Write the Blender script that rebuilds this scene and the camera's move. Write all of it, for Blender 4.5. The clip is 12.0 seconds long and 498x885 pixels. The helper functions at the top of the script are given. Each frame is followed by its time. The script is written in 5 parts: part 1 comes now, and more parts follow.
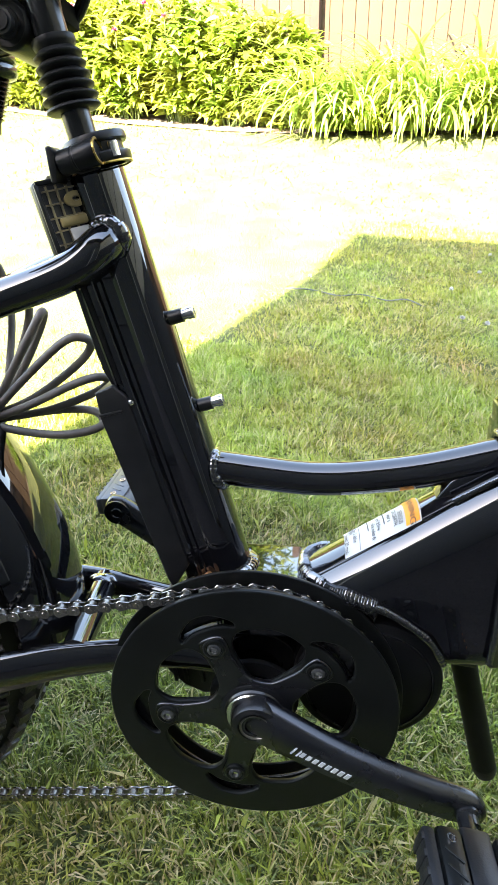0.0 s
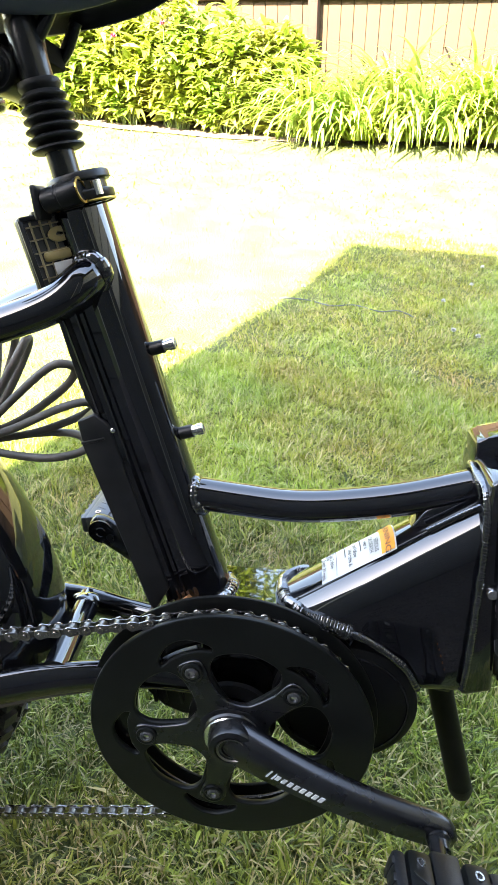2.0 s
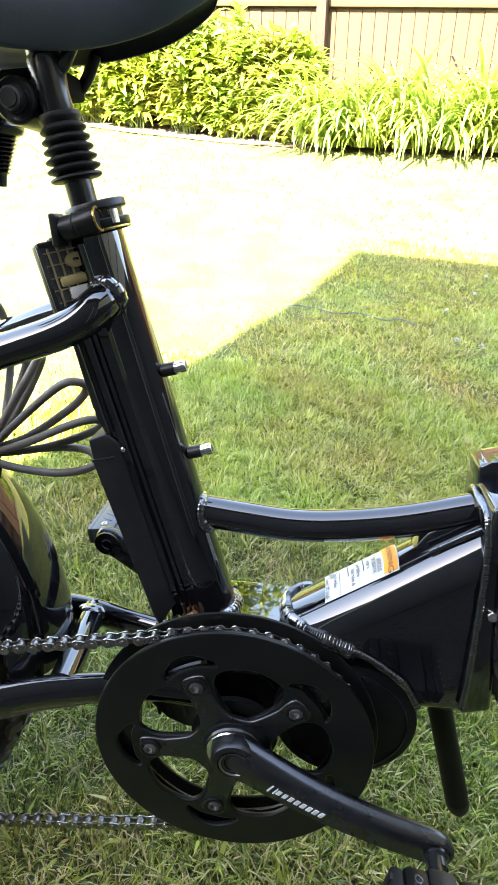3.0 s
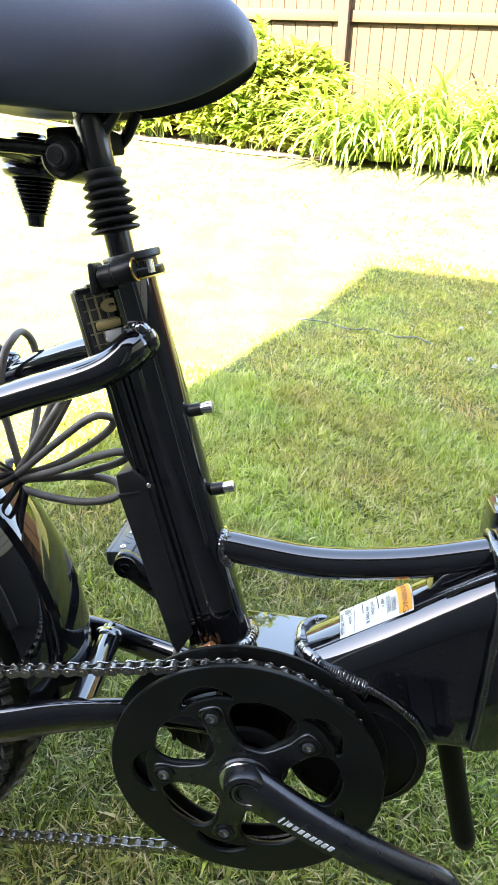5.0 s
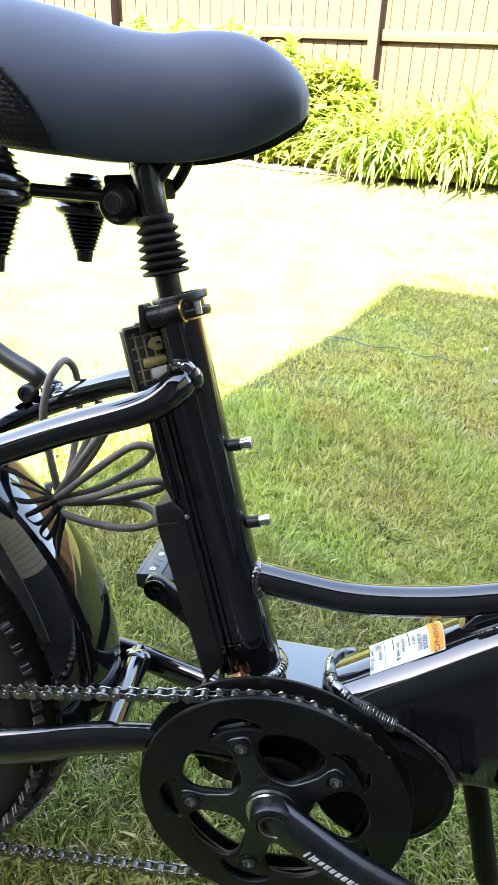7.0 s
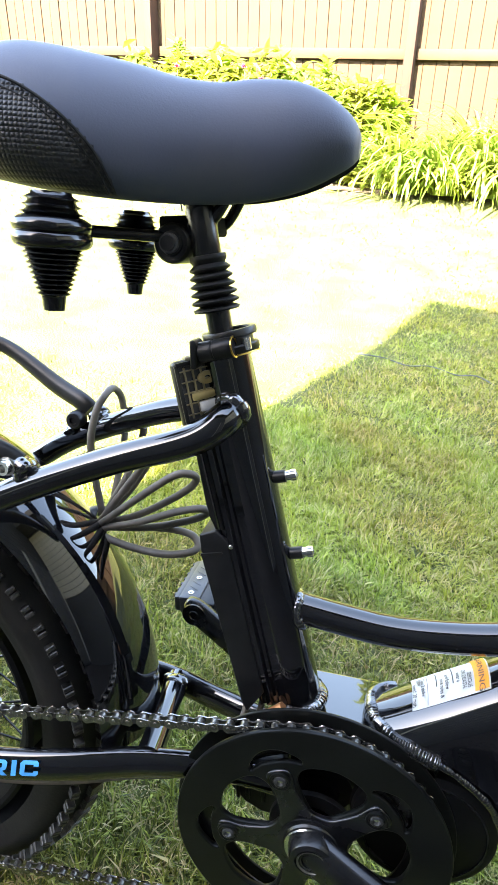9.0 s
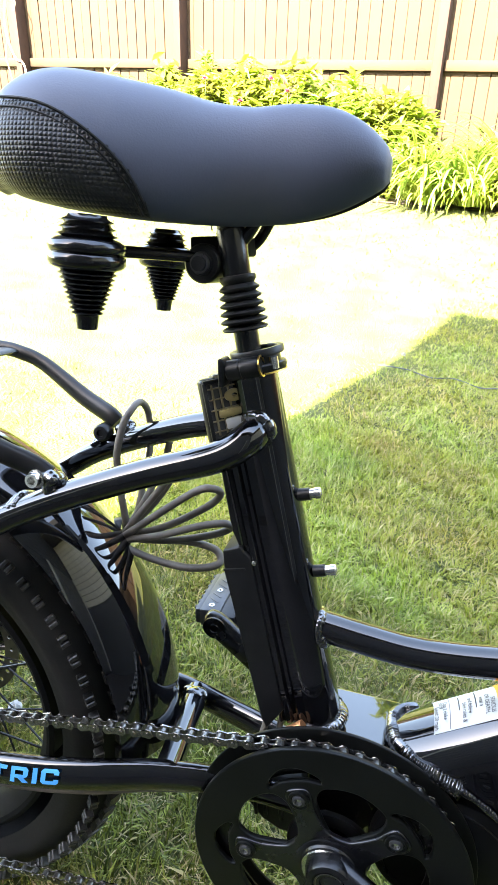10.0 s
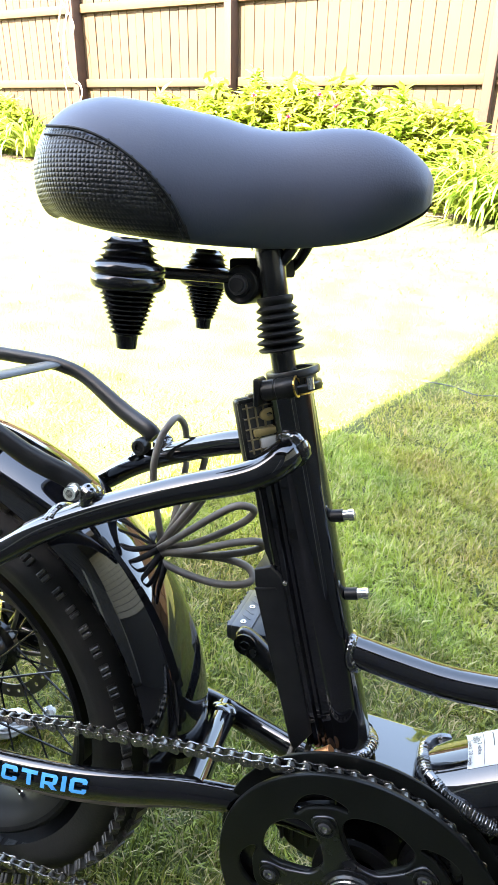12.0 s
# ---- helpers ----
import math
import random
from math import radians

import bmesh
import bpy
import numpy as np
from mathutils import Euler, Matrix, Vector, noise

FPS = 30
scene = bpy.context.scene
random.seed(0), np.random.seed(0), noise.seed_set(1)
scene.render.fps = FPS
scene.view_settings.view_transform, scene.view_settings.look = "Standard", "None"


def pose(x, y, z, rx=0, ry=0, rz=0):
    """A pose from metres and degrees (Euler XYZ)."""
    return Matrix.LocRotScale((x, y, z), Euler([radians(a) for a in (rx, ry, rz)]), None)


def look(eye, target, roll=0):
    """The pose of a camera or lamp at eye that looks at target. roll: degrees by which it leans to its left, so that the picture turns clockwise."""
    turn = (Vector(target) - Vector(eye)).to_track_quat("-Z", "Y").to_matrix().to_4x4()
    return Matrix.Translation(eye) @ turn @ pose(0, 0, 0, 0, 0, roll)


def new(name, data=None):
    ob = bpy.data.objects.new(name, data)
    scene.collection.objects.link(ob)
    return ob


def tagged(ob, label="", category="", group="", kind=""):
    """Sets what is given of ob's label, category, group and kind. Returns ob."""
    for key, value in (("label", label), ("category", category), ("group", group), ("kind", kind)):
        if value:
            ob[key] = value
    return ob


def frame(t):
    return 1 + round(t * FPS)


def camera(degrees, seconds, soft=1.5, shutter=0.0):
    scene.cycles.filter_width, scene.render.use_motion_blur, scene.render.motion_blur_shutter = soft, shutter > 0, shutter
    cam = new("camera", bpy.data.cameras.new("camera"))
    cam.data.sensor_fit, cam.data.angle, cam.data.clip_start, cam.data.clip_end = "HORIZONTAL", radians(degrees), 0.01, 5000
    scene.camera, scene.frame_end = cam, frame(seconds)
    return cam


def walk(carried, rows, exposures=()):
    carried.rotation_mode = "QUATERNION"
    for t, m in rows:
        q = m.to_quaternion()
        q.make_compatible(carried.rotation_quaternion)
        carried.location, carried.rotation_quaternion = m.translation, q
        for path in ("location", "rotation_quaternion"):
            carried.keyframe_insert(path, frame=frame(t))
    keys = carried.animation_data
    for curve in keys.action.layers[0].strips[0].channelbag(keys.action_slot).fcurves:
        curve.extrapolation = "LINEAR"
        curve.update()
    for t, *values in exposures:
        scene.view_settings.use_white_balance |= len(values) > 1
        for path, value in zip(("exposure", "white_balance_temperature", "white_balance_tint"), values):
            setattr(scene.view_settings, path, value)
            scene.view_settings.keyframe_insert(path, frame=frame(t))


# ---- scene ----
cam = camera(47.1, 12.0, soft=0.9)
PATH = [
    (0, (0.0407, 0.0321, 0.6976), (-0.4430, 1.8211, -0.3713), -1.80),
    (0.5, (0.0460, 0.0342, 0.7009), (-0.4269, 1.8276, -0.3659), -1.60),
    (1, (0.0503, 0.0353, 0.7051), (-0.4184, 1.8329, -0.3574), -1.50),
    (1.5, (0.0514, 0.0364, 0.7105), (-0.4141, 1.8372, -0.3478), -1.30),
    (2, (0.0514, 0.0364, 0.7169), (-0.4141, 1.8383, -0.3392), -0.80),
    (2.5, (0.0492, 0.0353, 0.7255), (-0.4162, 1.8393, -0.3274), -0.50),
    (3, (0.0471, 0.0342, 0.7330), (-0.4227, 1.8393, -0.3146), 0.10),
    (5, (0.0364, 0.0321, 0.7608), (-0.4676, 1.8404, -0.2664), 1.30),
    (5.5, (0.0321, 0.0310, 0.7661), (-0.4858, 1.8404, -0.2536), 1.40),
    (6, (0.0289, 0.0300, 0.7715), (-0.5061, 1.8383, -0.2418), 1.70),
    (6.5, (0.0246, 0.0300, 0.7768), (-0.5275, 1.8372, -0.2279), 2.00),
    (7, (0.0203, 0.0289, 0.7811), (-0.5511, 1.8351, -0.2140), 2.00),
    (9, (0.0075, 0.0268, 0.7950), (-0.6752, 1.8179, -0.1573), 1.40),
    (9.5, (0.0043, 0.0268, 0.7993), (-0.7105, 1.8115, -0.1402), 1.50),
    (10, (0.0032, 0.0257, 0.8025), (-0.7533, 1.7997, -0.1252), 1.50),
    (10.5, (0.0032, 0.0268, 0.8057), (-0.8004, 1.7858, -0.1113), 1.30),
    (11, (0.0032, 0.0278, 0.8079), (-0.8325, 1.7773, -0.0984), 1.30),
    (11.5, (0.0043, 0.0278, 0.8079), (-0.8678, 1.7644, -0.0899), 1.10),
    (12, (0.0064, 0.0289, 0.8079), (-0.8934, 1.7537, -0.0824), 1.10),
]
walk(cam, [(t, look(eye, target, roll)) for t, eye, target, roll in PATH], exposures=[(0, 4.36, 8200, 12), (12, 4.36, 8200, 12)])

# ---------------------------------------------------------------- world and sun
SUN_EL, SUN_AZ = radians(42), (0.187, 0.982)      # light travels towards SUN_AZ
world = bpy.data.worlds.new("sky")
scene.world = world
world.use_nodes = True
wn = world.node_tree
for n in list(wn.nodes):
    wn.nodes.remove(n)
w_out, w_bg, w_sky = wn.nodes.new("ShaderNodeOutputWorld"), wn.nodes.new("ShaderNodeBackground"), wn.nodes.new("ShaderNodeTexSky")
w_sky.sky_type, w_sky.sun_disc = "NISHITA", False
w_sky.sun_elevation, w_sky.sun_rotation = SUN_EL, math.atan2(-SUN_AZ[0], -SUN_AZ[1])
w_bg.inputs["Strength"].default_value = 0.15
wn.links.new(w_sky.outputs[0], w_bg.inputs[0])
wn.links.new(w_bg.outputs[0], w_out.inputs[0])
sun = new("sun", bpy.data.lights.new("sun", "SUN"))
sun.data.energy, sun.data.angle, sun.data.color = 5.0, radians(0.6), (1.0, 0.985, 0.955)
sun.matrix_world = look((0, 0, 12), (SUN_AZ[0] * math.cos(SUN_EL), SUN_AZ[1] * math.cos(SUN_EL), 12 - math.sin(SUN_EL)))


# ---------------------------------------------------------------- materials
def mat(name, base, rough=0.5, metal=0.0, coat=0.0, spec=0.5, var=0.0, scale=20.0, bump=0.0, bscale=200.0, second=None, rand=0.0,
        rvar=0.0, subsurf=0.0, sheen=0.0, dist=0.002):
    """A principled material: base colour, mottled towards `second` by noise, fine bump, optional spread per island or object."""
    m = bpy.data.materials.new(name)
    m.use_nodes = True
    nt = m.node_tree
    p = nt.nodes["Principled BSDF"]
    p.inputs["Roughness"].default_value, p.inputs["Metallic"].default_value = rough, metal
    p.inputs["Coat Weight"].default_value, p.inputs["Coat Roughness"].default_value, p.inputs["Coat IOR"].default_value = coat, 0.02, 1.64
    p.inputs["Specular IOR Level"].default_value = spec
    p.inputs["Sheen Weight"].default_value = sheen
    p.inputs["Base Color"].default_value = (*base, 1)
    tc = nt.nodes.new("ShaderNodeTexCoord")
    if var > 0 or second:
        no = nt.nodes.new("ShaderNodeTexNoise")
        no.inputs["Scale"].default_value, no.inputs["Detail"].default_value = scale, 6
        nt.links.new(tc.outputs["Object"], no.inputs["Vector"])
        ramp = nt.nodes.new("ShaderNodeValToRGB")
        b = second or tuple(min(1, c * (1 + var)) for c in base)
        ramp.color_ramp.elements[0].color, ramp.color_ramp.elements[1].color = (*[c * (1 - var) for c in base], 1), (*b, 1)
        ramp.color_ramp.elements[0].position, ramp.color_ramp.elements[1].position = 0.35, 0.68
        nt.links.new(no.outputs["Fac"], ramp.inputs["Fac"])
        col = ramp.outputs["Color"]
        if rand > 0:
            hs, oi, mr = nt.nodes.new("ShaderNodeHueSaturation"), nt.nodes.new("ShaderNodeObjectInfo"), nt.nodes.new("ShaderNodeMapRange")
            mr.inputs["To Min"].default_value, mr.inputs["To Max"].default_value = 1 - rand, 1 + rand
            nt.links.new(oi.outputs["Random"], mr.inputs["Value"])
            nt.links.new(mr.outputs[0], hs.inputs["Value"])
            nt.links.new(col, hs.inputs["Color"])
            col = hs.outputs["Color"]
        nt.links.new(col, p.inputs["Base Color"])
        if rvar > 0:
            rr = nt.nodes.new("ShaderNodeMapRange")
            rr.inputs["To Min"].default_value, rr.inputs["To Max"].default_value = max(0.02, rough - rvar), min(1, rough + rvar)
            nt.links.new(no.outputs["Fac"], rr.inputs["Value"])
            nt.links.new(rr.outputs[0], p.inputs["Roughness"])
    if bump > 0:
        bn, bp = nt.nodes.new("ShaderNodeTexNoise"), nt.nodes.new("ShaderNodeBump")
        bn.inputs["Scale"].default_value, bn.inputs["Detail"].default_value = bscale, 4
        bp.inputs["Strength"].default_value, bp.inputs["Distance"].default_value = bump, dist
        nt.links.new(tc.outputs["Object"], bn.inputs["Vector"])
        nt.links.new(bn.outputs["Fac"], bp.inputs["Height"])
        nt.links.new(bp.outputs["Normal"], p.inputs["Normal"])
    return m


def leaf_mat(name, dark, light, extra=None, rough=0.45, trans=0.35):
    """Leaf or grass: colour spread over the islands of one mesh, part of the light let through."""
    m = bpy.data.materials.new(name)
    m.use_nodes = True
    nt = m.node_tree
    p = nt.nodes["Principled BSDF"]
    geo, ramp = nt.nodes.new("ShaderNodeNewGeometry"), nt.nodes.new("ShaderNodeValToRGB")
    e = ramp.color_ramp.elements
    e[0].color, e[1].color, e[1].position = (*dark, 1), (*light, 1), 0.8
    if extra:
        e[1].position = 0.72
        k = e.new(0.8)
        k.color = (*extra, 1)
    tc, no, mx = nt.nodes.new("ShaderNodeTexCoord"), nt.nodes.new("ShaderNodeTexNoise"), nt.nodes.new("ShaderNodeMixRGB")
    no.inputs["Scale"].default_value = 3.0
    nt.links.new(tc.outputs["Object"], no.inputs["Vector"])
    nt.links.new(geo.outputs["Random Per Island"], ramp.inputs["Fac"])
    mx.blend_type, mx.inputs["Fac"].default_value = "SOFT_LIGHT", 0.45
    nt.links.new(ramp.outputs["Color"], mx.inputs["Color1"])
    nt.links.new(no.outputs["Color"], mx.inputs["Color2"])
    n2, m2 = nt.nodes.new("ShaderNodeTexNoise"), nt.nodes.new("ShaderNodeMixRGB")
    n2.inputs["Scale"].default_value, n2.inputs["Detail"].default_value = 17.0, 3
    nt.links.new(tc.outputs["Object"], n2.inputs["Vector"])
    m2.blend_type, m2.inputs["Fac"].default_value = "SOFT_LIGHT", 0.6
    nt.links.new(mx.outputs["Color"], m2.inputs["Color1"])
    nt.links.new(n2.outputs["Fac"], m2.inputs["Color2"])
    mx = m2
    nt.links.new(mx.outputs["Color"], p.inputs["Base Color"])
    p.inputs["Roughness"].default_value = rough
    tr, ad, out = nt.nodes.new("ShaderNodeBsdfTranslucent"), nt.nodes.new("ShaderNodeMixShader"), nt.nodes["Material Output"]
    ad.inputs["Fac"].default_value = trans
    nt.links.new(mx.outputs["Color"], tr.inputs["Color"])
    nt.links.new(p.outputs[0], ad.inputs[1])
    nt.links.new(tr.outputs[0], ad.inputs[2])
    nt.links.new(ad.outputs[0], out.inputs["Surface"])
    return m


PAINT = mat("gloss_black_paint", (0.004, 0.004, 0.005), 0.06, coat=0.95, spec=0.12, var=0.3, scale=40, bump=0.006, bscale=35, rvar=0.03)
WELD = mat("painted_weld", (0.007, 0.007, 0.008), 0.10, coat=1.0, spec=0.7, bump=0.06, bscale=350, var=0.2)
PLASTIC = mat("matte_black_plastic", (0.0095, 0.0095, 0.010), 0.36, spec=0.28, bump=0.08, bscale=900, var=0.25, scale=60, rvar=0.08)
SATIN = mat("satin_black_metal", (0.0085, 0.0085, 0.009), 0.25, bump=0.05, bscale=700, var=0.3, scale=35, rvar=0.1, spec=0.36)
POWDER = mat("dull_black_coating", (0.0055, 0.0055, 0.006), 0.45, spec=0.10, bump=0.05, bscale=700, var=0.3, scale=35)
RUBBER = mat("black_rubber", (0.008, 0.008, 0.0085), 0.5, spec=0.25, bump=0.12, bscale=500, var=0.35, scale=30)
GUARD = mat("smooth_black_guard", (0.0052, 0.0056, 0.0052), 0.33, spec=0.22, bump=0.03, bscale=500, var=0.3, scale=30, rvar=0.08)
TREAD = mat("tread_rubber", (0.010, 0.0095, 0.009), 0.32, spec=0.45, bump=0.3, bscale=420, var=0.4, scale=60, second=(0.035, 0.033, 0.031))
CRANK = mat("crank_black", (0.005, 0.005, 0.006), 0.27, spec=0.6, bump=0.04, bscale=700, var=0.3, scale=35, rvar=0.08)
TYRE = mat("tyre_rubber", (0.0062, 0.0060, 0.0058), 0.6, spec=0.3, bump=0.15, bscale=300, var=0.4, scale=18, second=(0.013, 0.012, 0.011))
STEEL = mat("chain_steel", (0.58, 0.555, 0.51), 0.24, metal=1.0, var=0.35, scale=90, second=(0.27, 0.25, 0.23), rvar=0.12, rand=0.15)
# darker copy of chain_steel: shade on the inner links put into the colour
STEEL_DARK = mat("dark_shaded_steel", (0.30, 0.29, 0.27), 0.38, metal=1.0, var=0.35, scale=90, second=(0.16, 0.15, 0.14), rvar=0.1)
ALLOY = mat("brushed_alloy", (0.07, 0.07, 0.073), 0.42, metal=0.6, var=0.2, scale=60, rvar=0.1)
BRASS_GLINT = mat("brass_edge_glint", (0.50, 0.33, 0.09), 0.3, metal=1.0, var=0.3, scale=90, rvar=0.1)
CHROME = mat("bright_steel", (0.68, 0.67, 0.65), 0.18, metal=1.0, var=0.2, scale=80, rvar=0.08)
CABLE = mat("grey_black_cable", (0.105, 0.090, 0.076), 0.55, bump=0.06, bscale=300, var=0.3, scale=40)
VINYL = mat("saddle_vinyl", (0.064, 0.077, 0.116), 0.58, bump=0.1, bscale=900, var=0.05, scale=15, second=(0.088, 0.098, 0.125), rvar=0.06)
for n in VINYL.node_tree.nodes:              # faint dusty scuffs, far apart
    if n.type == "VALTORGB":
        n.color_ramp.elements[0].position, n.color_ramp.elements[1].position = 0.55, 0.85
OLIVE = mat("moulded_plastic", (0.19, 0.155, 0.085), 0.4, bump=0.05, bscale=500, var=0.25, scale=50)
WHITE = mat("white_label", (0.46, 0.455, 0.445), 0.5, var=0.05, scale=60)
ORANGE = mat("orange_label", (0.85, 0.28, 0.02), 0.5, var=0.08, scale=60)
INK = mat("label_ink", (0.03, 0.03, 0.035), 0.6)
BLUE = mat("blue_lettering", (0.045, 0.36, 0.78), 0.4, var=0.05, scale=80)
PRINT = mat("pale_print", (0.42, 0.42, 0.41), 0.5)
SPRING = mat("glossy_black_spring", (0.005, 0.005, 0.006), 0.17, spec=0.6, var=0.2, scale=40)
REFLECTOR = mat("amber_reflector", (0.8, 0.25, 0.02), 0.15, coat=0.8)
CEDAR = mat("fence_board", (0.034, 0.0160, 0.0034), 0.8, var=0.25, scale=6, second=(0.045, 0.0225, 0.0050), rand=0.18, bump=0.3, bscale=60)
POST = mat("fence_post_stain", (0.025, 0.0080, 0.0028), 0.8, var=0.2, scale=9, second=(0.034, 0.0115, 0.004), bump=0.25, bscale=60)
SOIL = mat("bed_soil", (0.11, 0.080, 0.055), 0.95, var=0.4, scale=14, bump=0.8, bscale=50, dist=0.02)
# darker than bed_soil so that the bicycle's paint mirrors little light
DARK_SOIL = mat("unseen_dark_soil", (0.030, 0.022, 0.016), 0.9, var=0.4, scale=14, bump=0.8, bscale=50, dist=0.02)
PALE_STRIP = mat("pale_streak_strip", (0.50, 0.47, 0.42), 0.55, var=0.08, scale=6)
STONE = mat("edging_stone", (0.05, 0.04, 0.032), 0.85, var=0.25, scale=20, rand=0.2, bump=0.5, bscale=80, dist=0.005)
BEIGE = mat("beige_siding", (0.58, 0.51, 0.42), 0.7, var=0.08, scale=4, rand=0.06)
SIDING = mat("house_siding", (0.034, 0.032, 0.030), 0.7, var=0.08, scale=4, rand=0.06)
ROOFING = mat("roof_shingle", (0.09, 0.085, 0.08), 0.9, var=0.3, scale=12)
TURF = mat("lawn_turf", (0.066, 0.086, 0.020), 0.95, var=0.3, scale=5, second=(0.125, 0.140, 0.042), bump=0.9, bscale=120, dist=0.02)
GRASS = leaf_mat("grass_blade", (0.175, 0.213, 0.022), (0.322, 0.358, 0.054), (0.40, 0.35, 0.14), rough=0.5, trans=0.35)
# darker greens than grass_blade: shade near the bicycle put into the colour
SHADED_GRASS = leaf_mat("shaded_grass_blade", (0.038, 0.060, 0.006), (0.275, 0.32, 0.050), (0.40, 0.33, 0.15), rough=0.45, trans=0.3)
LEAF = leaf_mat("shrub_leaf", (0.13, 0.19, 0.022), (0.33, 0.39, 0.07), rough=0.35, trans=0.4)
LILY = leaf_mat("strap_leaf", (0.12, 0.19, 0.025), (0.29, 0.38, 0.075), rough=0.35, trans=0.4)
PETAL = mat("pink_petal", (0.30, 0.035, 0.09), 0.5, var=0.2, scale=40)
BAG = mat("thin_white_plastic", (0.42, 0.42, 0.42), 0.35, var=0.2, scale=40)
CORD = mat("faded_cord", (0.085, 0.10, 0.10), 0.8, var=0.2)
VINE = mat("dry_vine", (0.55, 0.48, 0.38), 0.8, var=0.25, scale=30, bump=0.3)
FELT = mat("saddle_base_black", (0.004, 0.004, 0.004), 0.9, spec=0.06, var=0.2)
OLIVE_LIGHT = mat("moulded_plastic_light", (0.24, 0.185, 0.075), 0.4, var=0.2, scale=50)
STEM = mat("plant_stem", (0.09, 0.13, 0.035), 0.6, var=0.2)


# woven pattern of small raised dots for the saddle's side panels
def dotted():
    m = mat("dotted_vinyl", (0.017, 0.018, 0.020), 0.44, spec=0.4)
    nt = m.node_tree
    tc, sep, bp = nt.nodes.new("ShaderNodeTexCoord"), nt.nodes.new("ShaderNodeSeparateXYZ"), nt.nodes.new("ShaderNodeBump")
    nt.links.new(tc.outputs["UV"], sep.inputs[0])

    def node(op, a, b=None):
        q = nt.nodes.new("ShaderNodeMath")
        q.operation = op
        for i, v in enumerate((a, b)):
            if isinstance(v, float):
                q.inputs[i].default_value = v
            elif v is not None:
                nt.links.new(v, q.inputs[i])
        return q.outputs[0]
    along, up = node("MULTIPLY", sep.outputs[0], 1300.0), node("MULTIPLY", sep.outputs[1], 1300.0)
    h = node("MULTIPLY", node("ABSOLUTE", node("SINE", along)), node("ABSOLUTE", node("SINE", up)))
    bp.inputs["Strength"].default_value, bp.inputs["Distance"].default_value = 0.55, 0.0011
    nt.links.new(h, bp.inputs["Height"])
    nt.links.new(bp.outputs["Normal"], nt.nodes["Principled BSDF"].inputs["Normal"])
    return m


DOTTED = dotted()


# ---------------------------------------------------------------- mesh tools
def mesh_of(bm, name, material, smooth=40, k=1.0):
    if k != 1.0:
        bmesh.ops.scale(bm, vec=(k, k, k), verts=bm.verts)
    bmesh.ops.recalc_face_normals(bm, faces=bm.faces)
    me = bpy.data.meshes.new(name)
    bm.to_mesh(me)
    bm.free()
    me.materials.append(material)
    if smooth:
        me.shade_smooth()
        me.set_sharp_from_angle(angle=radians(smooth))
    return me


def part(name, bm, material, parent, label="", smooth=40, k=1.0):
    ob = new(name, mesh_of(bm, name, material, smooth, k))
    ob.parent = parent
    return tagged(ob, label)


def catmull(pts, sub):
    """Points with values, drawn out into a smooth line through them."""
    P = [np.array(tuple(p), float) for p in pts]
    if len(P) < 3 or sub < 2:
        return P
    P = [2 * P[0] - P[1]] + P + [2 * P[-1] - P[-2]]
    out = []
    for i in range(1, len(P) - 2):
        for s in range(sub):
            u = s / sub
            a, b, c, d = P[i - 1:i + 3]
            out.append(0.5 * (2 * b + (c - a) * u + (2 * a - 5 * b + 4 * c - d) * u * u + (3 * b - a - 3 * c + d) * u ** 3))
    return out + [P[-2]]


def tube(pts, r, n=14, sub=8, squash=(1, 1), up=(0, 0, 1), bm=None, loop=False):
    """A round or flattened bar along a line. r: one radius or one for each point. squash: across, and along `up`."""
    bm = bm or bmesh.new()
    rs = r if isinstance(r, (list, tuple)) else [r] * len(pts)
    L = catmull([(*p, q) for p, q in zip(pts, rs)], sub)
    C, R = [Vector(p[:3]) for p in L], [float(p[3]) for p in L]
    rings, prev = [], Vector(up)
    for i, c in enumerate(C):
        d = (C[min(i + 1, len(C) - 1)] - C[max(i - 1, 0)]).normalized()
        v = (prev - d * prev.dot(d))
        v = v.normalized() if v.length > 1e-4 else d.orthogonal().normalized()
        prev = v
        s = d.cross(v)
        rings.append([bm.verts.new(c + R[i] * (squash[0] * math.cos(a) * s + squash[1] * math.sin(a) * v))
                      for a in (2 * math.pi * j / n for j in range(n))])
    for a, b in zip(rings, rings[1:]):
        for j in range(n):
            bm.faces.new((a[j], a[(j + 1) % n], b[(j + 1) % n], b[j]))
    bm.faces.new(rings[0][::-1])
    bm.faces.new(rings[-1])
    return bm


